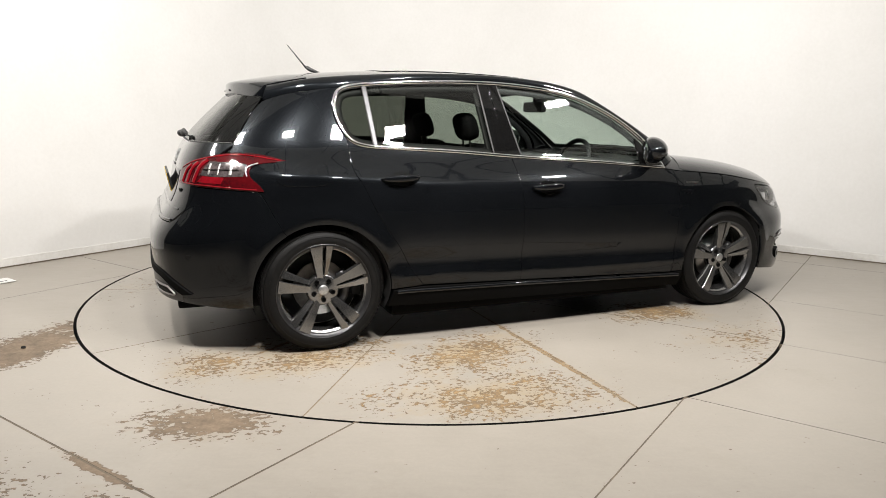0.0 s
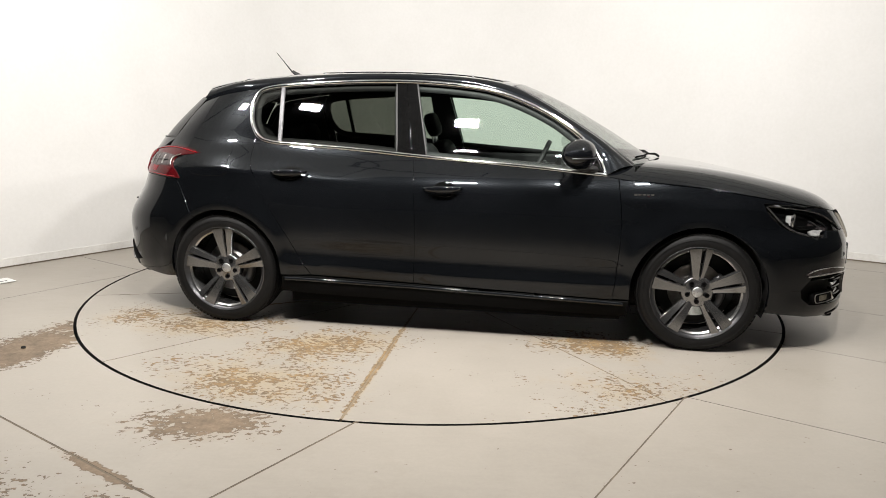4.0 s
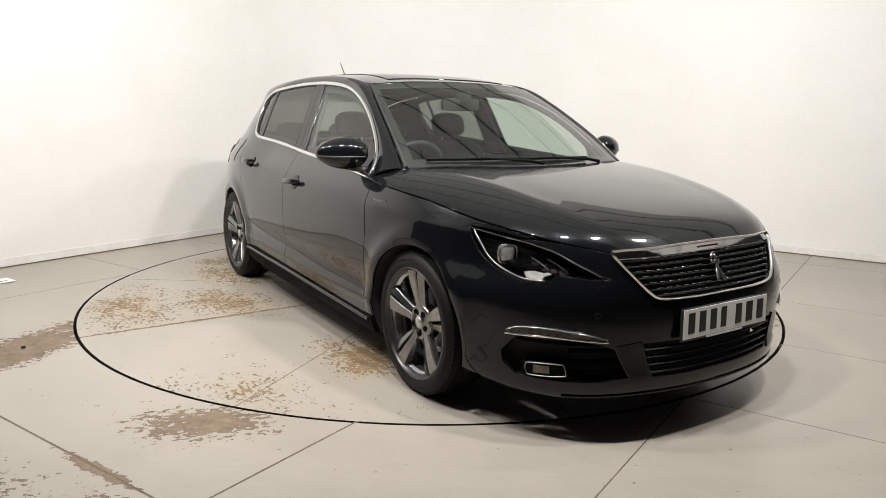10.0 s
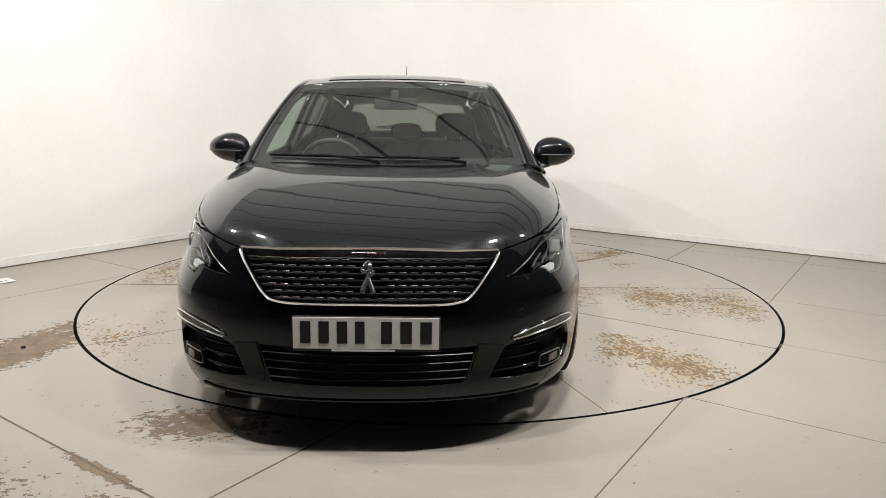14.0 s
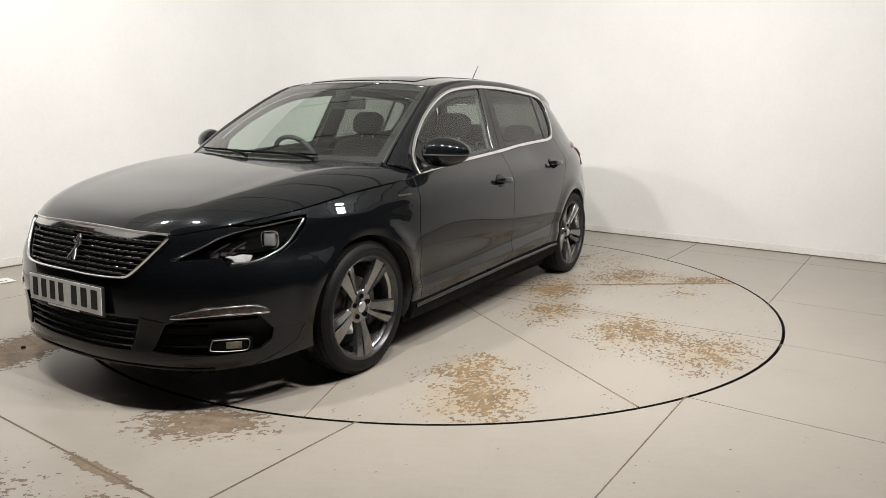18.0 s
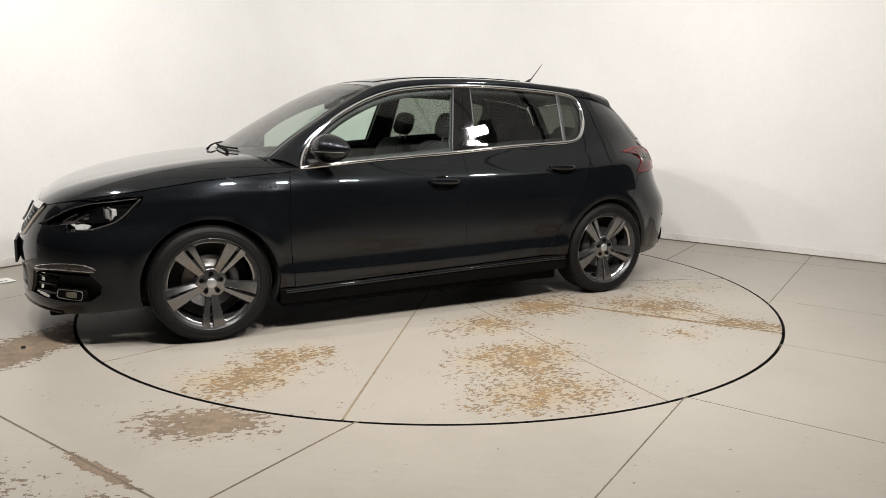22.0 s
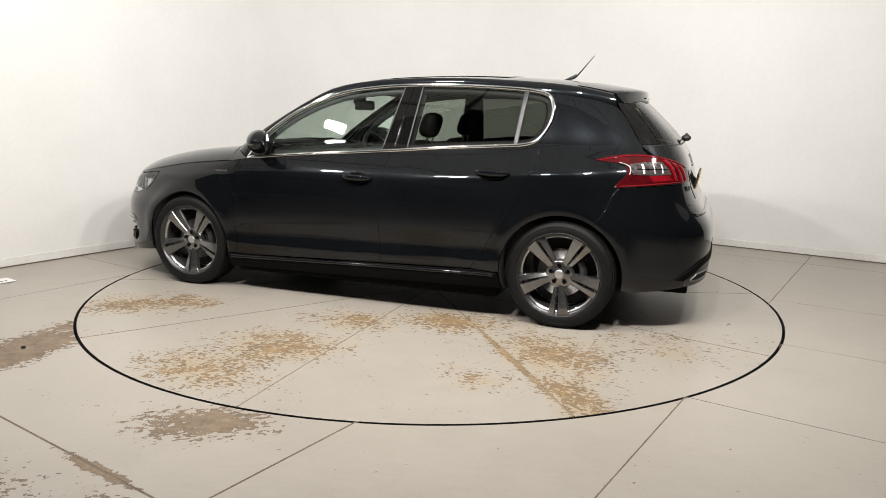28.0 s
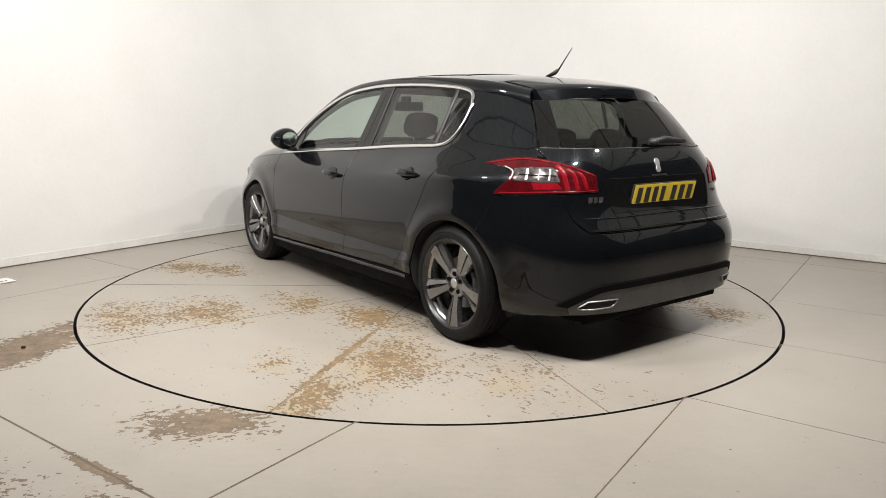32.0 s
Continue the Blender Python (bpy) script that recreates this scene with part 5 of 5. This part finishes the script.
def wheel(car, x, y, s, turn):
    """One wheel: s is +1 on the left; the axle is local y, and the outside faces s * y."""
    w = new("wheel")
    w.parent = car
    w.matrix_local = pose(x, y, HUB_Z, 0, turn, 0)
    R = TYRE_R
    prof = [(.234, .088), (.243, .104), (.253, .109), (.268, .111), (.288, .106), (.301, .096), (.308, .084), (.3125, .070), (R, .05)]
    full = [(r, s * h) for r, h in prof] + [(R, s * .0)] + [(r, -s * h) for r, h in prof[::-1]] + [(.234, -s * .088)]
    bm = lathe(bmesh.new(), full, 72)
    bmesh.ops.recalc_face_normals(bm, faces=bm.faces)
    tyre = part("tyre", smooth_faces(bm, 50), M_TYRE, w)
    # tread blocks: grooves as dark rings and cross cuts as raised lugs
    bm = bmesh.new()
    for i in range(84):
        a = 2 * math.pi * i / 84
        for h, wd in ((.086, .018), (.052, .020), (.018, .016), (-.018, .016), (-.052, .020), (-.086, .018)):
            lean = .018 if h > 0 else -.018
            rr = R - (.0045 if abs(h) > .08 else 0)
            q = []
            for da, dh in ((-.0285, -wd / 2), (.0285, -wd / 2), (.0285, wd / 2), (-.0285, wd / 2)):
                aa = a + da + lean * (dh / wd)
                q.append(((rr + .0035) * math.cos(aa), s * (h + dh * .8), (rr + .0035) * math.sin(aa)))
            top = [bm.verts.new(p) for p in q]
            low = [bm.verts.new((p[0] * .98, p[1], p[2] * .98)) for p in q]
            bm.faces.new(top)
            for k in range(4):
                bm.faces.new((top[k], low[k], low[(k + 1) % 4], top[(k + 1) % 4]))
    bmesh.ops.recalc_face_normals(bm, faces=bm.faces)
    tagged(part("tread", bm, M_TYRE, tyre), kind="stuff")
    bm = lathe(bmesh.new(), [(.280, s * .1095), (.2815, s * .1115), (.283, s * .1095)], 72)
    part("sidewall_rib", smooth_faces(bm), M_TYRE, tyre)
    # rim
    rim = part("rim", smooth_faces(lathe(bmesh.new(), [(.216, s * .070), (.233, s * .083), (.242, s * .103), (.2455, s * .107), (.246, s * .103), (.236, s * .078), (.222, s * .02), (.213, -s * .06)], 72), 35), M_BARREL, w, "machined five-spoke alloy rim with dark pockets")
    part("rim_lip", smooth_faces(lathe(bmesh.new(), [(.224, s * .0835), (.233, s * .0865), (.2415, s * .1045), (.2445, s * .1085), (.2455, s * .107)], 72), 60), M_ALLOY_DARK, rim)
    face = bmesh.new()

    def put(r, t, h):
        return (r * math.cos(t), s * h, r * math.sin(t))
    radii = (.050, .078, .100, .130, .160, .190, .212, .235)
    for k in range(5):
        a = radians(90 + 72 * k)
        # each spoke is a broad and a narrow blade with a dark slot between; mirrored from side to side
        for broad in (True, False):
            rows = []
            for r in radii:
                full = float(np.interp(r, (.050, .085, .200, .235), (.062, .066, .112, .128)))
                slot = float(np.interp(r, (.080, .095, .130, .200, .235), (.0005, .004, .009, .013, .012)))
                seam = -full / 2 + full * .40
                t0, t1 = (seam + slot / 2, full / 2) if broad else (-full / 2, seam - slot / 2)
                h = float(np.interp(r, (.05, .10, .16, .21, .235), (.066, .076, .089, .096, .097)))
                c = min(.004, (t1 - t0) / 4)
                near, far = (.0, .008) if broad else (.010, .002)
                flip = -s
                line = ((t0, -.034), (t0, -.006 - near), (t0 + c, -near), (t1 - c, -far * .3), (t1, -.006 - far), (t1, -.034))
                rows.append([face.verts.new(put(r, a + flip * t / r, h + d)) for t, d in line])
            for p, q in zip(rows, rows[1:]):
                for j in range(5):
                    face.faces.new((p[j], p[j + 1], q[j + 1], q[j]))
    bmesh.ops.recalc_face_normals(face, faces=face.faces)
    part("spokes", smooth_faces(face, 25), M_ALLOY, rim)
    bm = lathe(bmesh.new(), [(.001, s * .074), (.028, s * .073), (.033, s * .067), (.070, s * .0685), (.079, s * .066), (.084, s * .054), (.084, s * .02)], 40)
    part("hub", smooth_faces(bm, 40), M_ALLOY, w)
    part("centre_cap", smooth_faces(lathe(bmesh.new(), [(.001, s * .078), (.022, s * .0775), (.027, s * .073), (.028, s * .066)], 28), 40), M_SILVER, w, "plain silver centre cap")
    for k in range(5):
        a = radians(90 + 36 + 72 * k)
        bm = lathe(bmesh.new(), [(.001, s * .069), (.007, s * .069), (.0085, s * .0735), (.0125, s * .0735), (.0135, s * .05)], 12)
        bmesh.ops.translate(bm, verts=bm.verts, vec=(.052 * math.cos(a), 0, .052 * math.sin(a)))
        part("wheel_bolt", smooth_faces(bm), M_BLACK, w)
    part("brake_disc", smooth_faces(lathe(bmesh.new(), [(.05, s * .030), (.075, s * .030), (.078, s * .012), (.141, s * .012), (.141, -s * .010), (.05, -s * .010)], 48), 30), M_STEEL, w)
    arc_pts = [put(.128, radians(t), .012) for t in np.linspace(-38, 38, 10)]
    part("brake_caliper", smooth_faces(sweep(bmesh.new(), arc_pts, .026, .03, (0, s, 0), 8)), M_SATIN, w)
    part("inner_drum", smooth_faces(lathe(bmesh.new(), [(.20, -s * .03), (.001, -s * .03)], 32)), M_DARK, w)
    return w


def car_under(car):
    """Wheel housings, floor pan and the inner lining of the body."""
    for x in (1.31, -1.31):
        for s in (1, -1):
            bm = bmesh.new()
            rows = []
            for a in np.linspace(-20, 200, 28):
                c, n = math.cos(radians(a)), math.sin(radians(a))
                xx, zz = x + (ARCH - .001) * c, .305 + (ARCH - .001) * n
                y = side(xx, max(zz, .15))
                rows.append([bm.verts.new((xx, s * (y - .012), zz)), bm.verts.new((xx, s * (y - .03), zz)), bm.verts.new((xx, s * .56, zz))])
            for p, q in zip(rows, rows[1:]):
                for k in range(2):
                    bm.faces.new((p[k], p[k + 1], q[k + 1], q[k]))
            inner = [r[2] for r in rows]
            bm.faces.new(inner)
            bmesh.ops.recalc_face_normals(bm, faces=bm.faces)
            part("wheel_housing", bm, M_DARK, car)
    bm = bmesh.new()
    box(bm, -.93, .93, -.80, .80, .125, .20, .02)
    box(bm, .93, 2.08, -.55, .55, .145, .24, .02)
    box(bm, -2.0, -.93, -.55, .55, .20, .27, .02)
    part("floor_pan", bm, M_BLACK, car)
    part("bulkhead", box(bmesh.new(), .98, 1.04, -.70, .70, .2, .93), M_DARK, car)
    part("rear_crossmember", box(bmesh.new(), -1.98, -1.90, -.52, .52, .28, .66), M_DARK, car)
    for s in (1, -1):
        part("door_lining", box(bmesh.new(), -1.14, .86, s * .70, s * .755, .25, .93, .02), M_LEATHER, car)
    part("parcel_shelf", box(bmesh.new(), -1.78, -1.12, -.58, .58, .985, 1.0, .004), M_CLOTH, car)
    head = [(s, -.93) for s in np.linspace(.02, .97, 20)] + [(.97, v) for v in np.linspace(-.93, .93, 16)[1:]] + [(s, .93) for s in np.linspace(.97, .02, 20)[1:]] + [(.02, v) for v in np.linspace(.93, -.93, 16)[1:-1]]
    panel("headlining", head, roof_surface, M_CLOTH, car, step=(.08, .15), thick=.003, off=-.03)
    for m in (False, True):
        rail = [(s, .12) for s in np.linspace(.03, .98, 40)] + [(s, .9) for s in np.linspace(.98, .03, 40)]
        panel("pillar_lining", rail, rail_point, M_LEATHER, car, step=(.03, .3), thick=.01, off=-.022, mirror=m)
        c = inset([(-1.20, 1.06), (-1.215, 1.25), (-1.18, 1.30), (-1.42, 1.27), (-1.54, 1.23), (-1.70, 1.0), (-1.20, .98)], .0)
        panel("pillar_lining", c, flank, M_LEATHER, car, step=(.06, .06), thick=.01, off=-.03, mirror=m)
        # door frame insides round the glass
        ribbon("frame_lining", inset(DLO, .022), flank, M_LEATHER, car, .022, .012, closed=True, off=-.03, mirror=m)
        panel("pillar_lining", [(-.14, .97), (-.235, 1.37), (-.37, 1.37), (-.33, .97)], flank, M_LEATHER, car, step=(.06, .06), thick=.02, off=-.03, mirror=m)


def seat(car, x, y, rear=False, wide=.25):
    st = new("seat")
    st.parent = car
    st.matrix_local = pose(x, y, 0)
    def pad(name, x0, x1, half, z0, z1, turn=None, power=3.2):
        bm = bmesh.new()
        bmesh.ops.create_uvsphere(bm, u_segments=28, v_segments=18, radius=1)
        for v in bm.verts:
            k = (abs(v.co.x) ** power + abs(v.co.y) ** power + abs(v.co.z) ** power) ** (-1 / power)
            v.co *= k
        m = Matrix.Translation(((x0 + x1) / 2, 0, (z0 + z1) / 2)) @ (turn or Matrix())
        bmesh.ops.transform(bm, matrix=m @ Matrix.Diagonal(((x1 - x0) / 2, half, (z1 - z0) / 2, 1)), verts=bm.verts)
        part(name, smooth_faces(bm, 70), M_CLOTH, st)
    lean = Matrix.Rotation(radians(-18), 4, "Y")
    pad("cushion", -.27, .27, wide, .35, .53, None, 4.5)
    pad("backrest", -.35, -.19, wide, .44, 1.04 if not rear else .98, lean, 4.0)
    pad("headrest", -.46, -.37, .125, 1.05 if not rear else .99, 1.215 if not rear else 1.13, lean)
    bm = bmesh.new()
    for s in (-.05, .05):
        sweep(bm, [(-.40, s, .95 if rear else 1.0), (-.42, s, 1.04 if rear else 1.12)], .006, .006, (1, 0, 0))
    part("headrest_post", bm, M_STEEL, st)


def car_cabin(car):
    seat(car, .10, .36)
    seat(car, .10, -.36)
    for y in (-.42, 0, .42):
        seat(car, -.82, y, True, .205)
    dash = bmesh.new()
    rows = []
    for i in range(21):
        y = -.70 + 1.40 * i / 20
        hump = .045 * math.exp(-((y + .36) / .16) ** 2)
        rows.append([dash.verts.new(p) for p in ((1.05, y, .90), (.92, y, .945), (.72, y, .945 + hump * .5), (.58, y, .925 + hump), (.54, y, .86), (.60, y, .60))])
    for p, q in zip(rows, rows[1:]):
        for k in range(5):
            dash.faces.new((p[k], p[k + 1], q[k + 1], q[k]))
    bmesh.ops.solidify(dash, geom=dash.faces[:], thickness=.01)
    bmesh.ops.recalc_face_normals(dash, faces=dash.faces)
    part("dashboard", smooth_faces(dash, 50), M_LEATHER, car)
    wheel_ = new("steering_wheel")
    wheel_.parent = car
    wheel_.matrix_local = pose(.44, -.36, .90, 0, -66, 0)
    pts = [(.165 * math.cos(t), .178 * math.sin(t), 0) for t in np.linspace(0, 2 * math.pi, 33)[:-1]]
    part("wheel_rim", smooth_faces(sweep(bmesh.new(), pts, .015, .015, (0, 0, 1), 10, True), 80), M_LEATHER, wheel_)
    bm = bmesh.new()
    box(bm, -.06, .06, -.07, .07, -.04, -.005, .015)
    box(bm, -.02, .02, -.165, .165, -.03, -.012, .006)
    part("wheel_boss", smooth_faces(bm), M_LEATHER, wheel_)
    mir = new("inside_mirror")
    mir.parent = car
    mir.matrix_local = pose(.36, 0, 1.262)
    part("mirror_body", smooth_faces(box(bmesh.new(), -.018, .024, -.125, .125, -.036, .034, .0175), 60), M_DARK, mir)
    part("mirror_stem", smooth_faces(box(bmesh.new(), .0, .09, -.022, .022, .01, .075, .012)), M_DARK, mir)
    part("centre_console", smooth_faces(box(bmesh.new(), -.25, .62, -.11, .11, .3, .62, .03)), M_LEATHER, car)


def hatchback():
    car = tagged(new("hatchback_car"), "glossy black five-door hatchback with chrome window trim on a turntable", "car")
    car_body(car)
    car_windows(car)
    car_front(car)
    car_rear(car)
    car_fittings(car)
    number_plate(car, 2.232, .453, -2, M_WHITE, True, "white number plate with plain black bars")
    number_plate(car, -2.0, .818, -12, M_YELLOW, False, "yellow number plate with plain black bars")
    car_under(car)
    car_cabin(car)
    for x, turn in ((1.31, 0), (-1.31, 2)):
        wheel(car, x, -.762, -1, -turn)
        wheel(car, x, .762, 1, 180 + turn)
    return car


# ------------------------------------------------------------ build
floor_setting()
wall_setting()
hall_setting()
for lx, ly in LAMPS:
    flood_lamp(lx, ly)
paper()
debris()
table = turntable()
car = hatchback()

# how the car stands on the turntable, and how that turns
CAR_SPOT = (0.280, -0.232, -0.9)
TURN_START, TURN_RATE = 22.75, -7.990


def motions():
    rows, rides = [], []
    for i in range(33):
        spin = pose(0, 0, 0, 0, 0, TURN_START + TURN_RATE * i)
        rows.append((i, spin))
        rides.append((i, spin @ pose(CAR_SPOT[0], CAR_SPOT[1], 0.002, 0, 0, CAR_SPOT[2])))
    walk(table, rows)
    walk(car, rides)


motions()
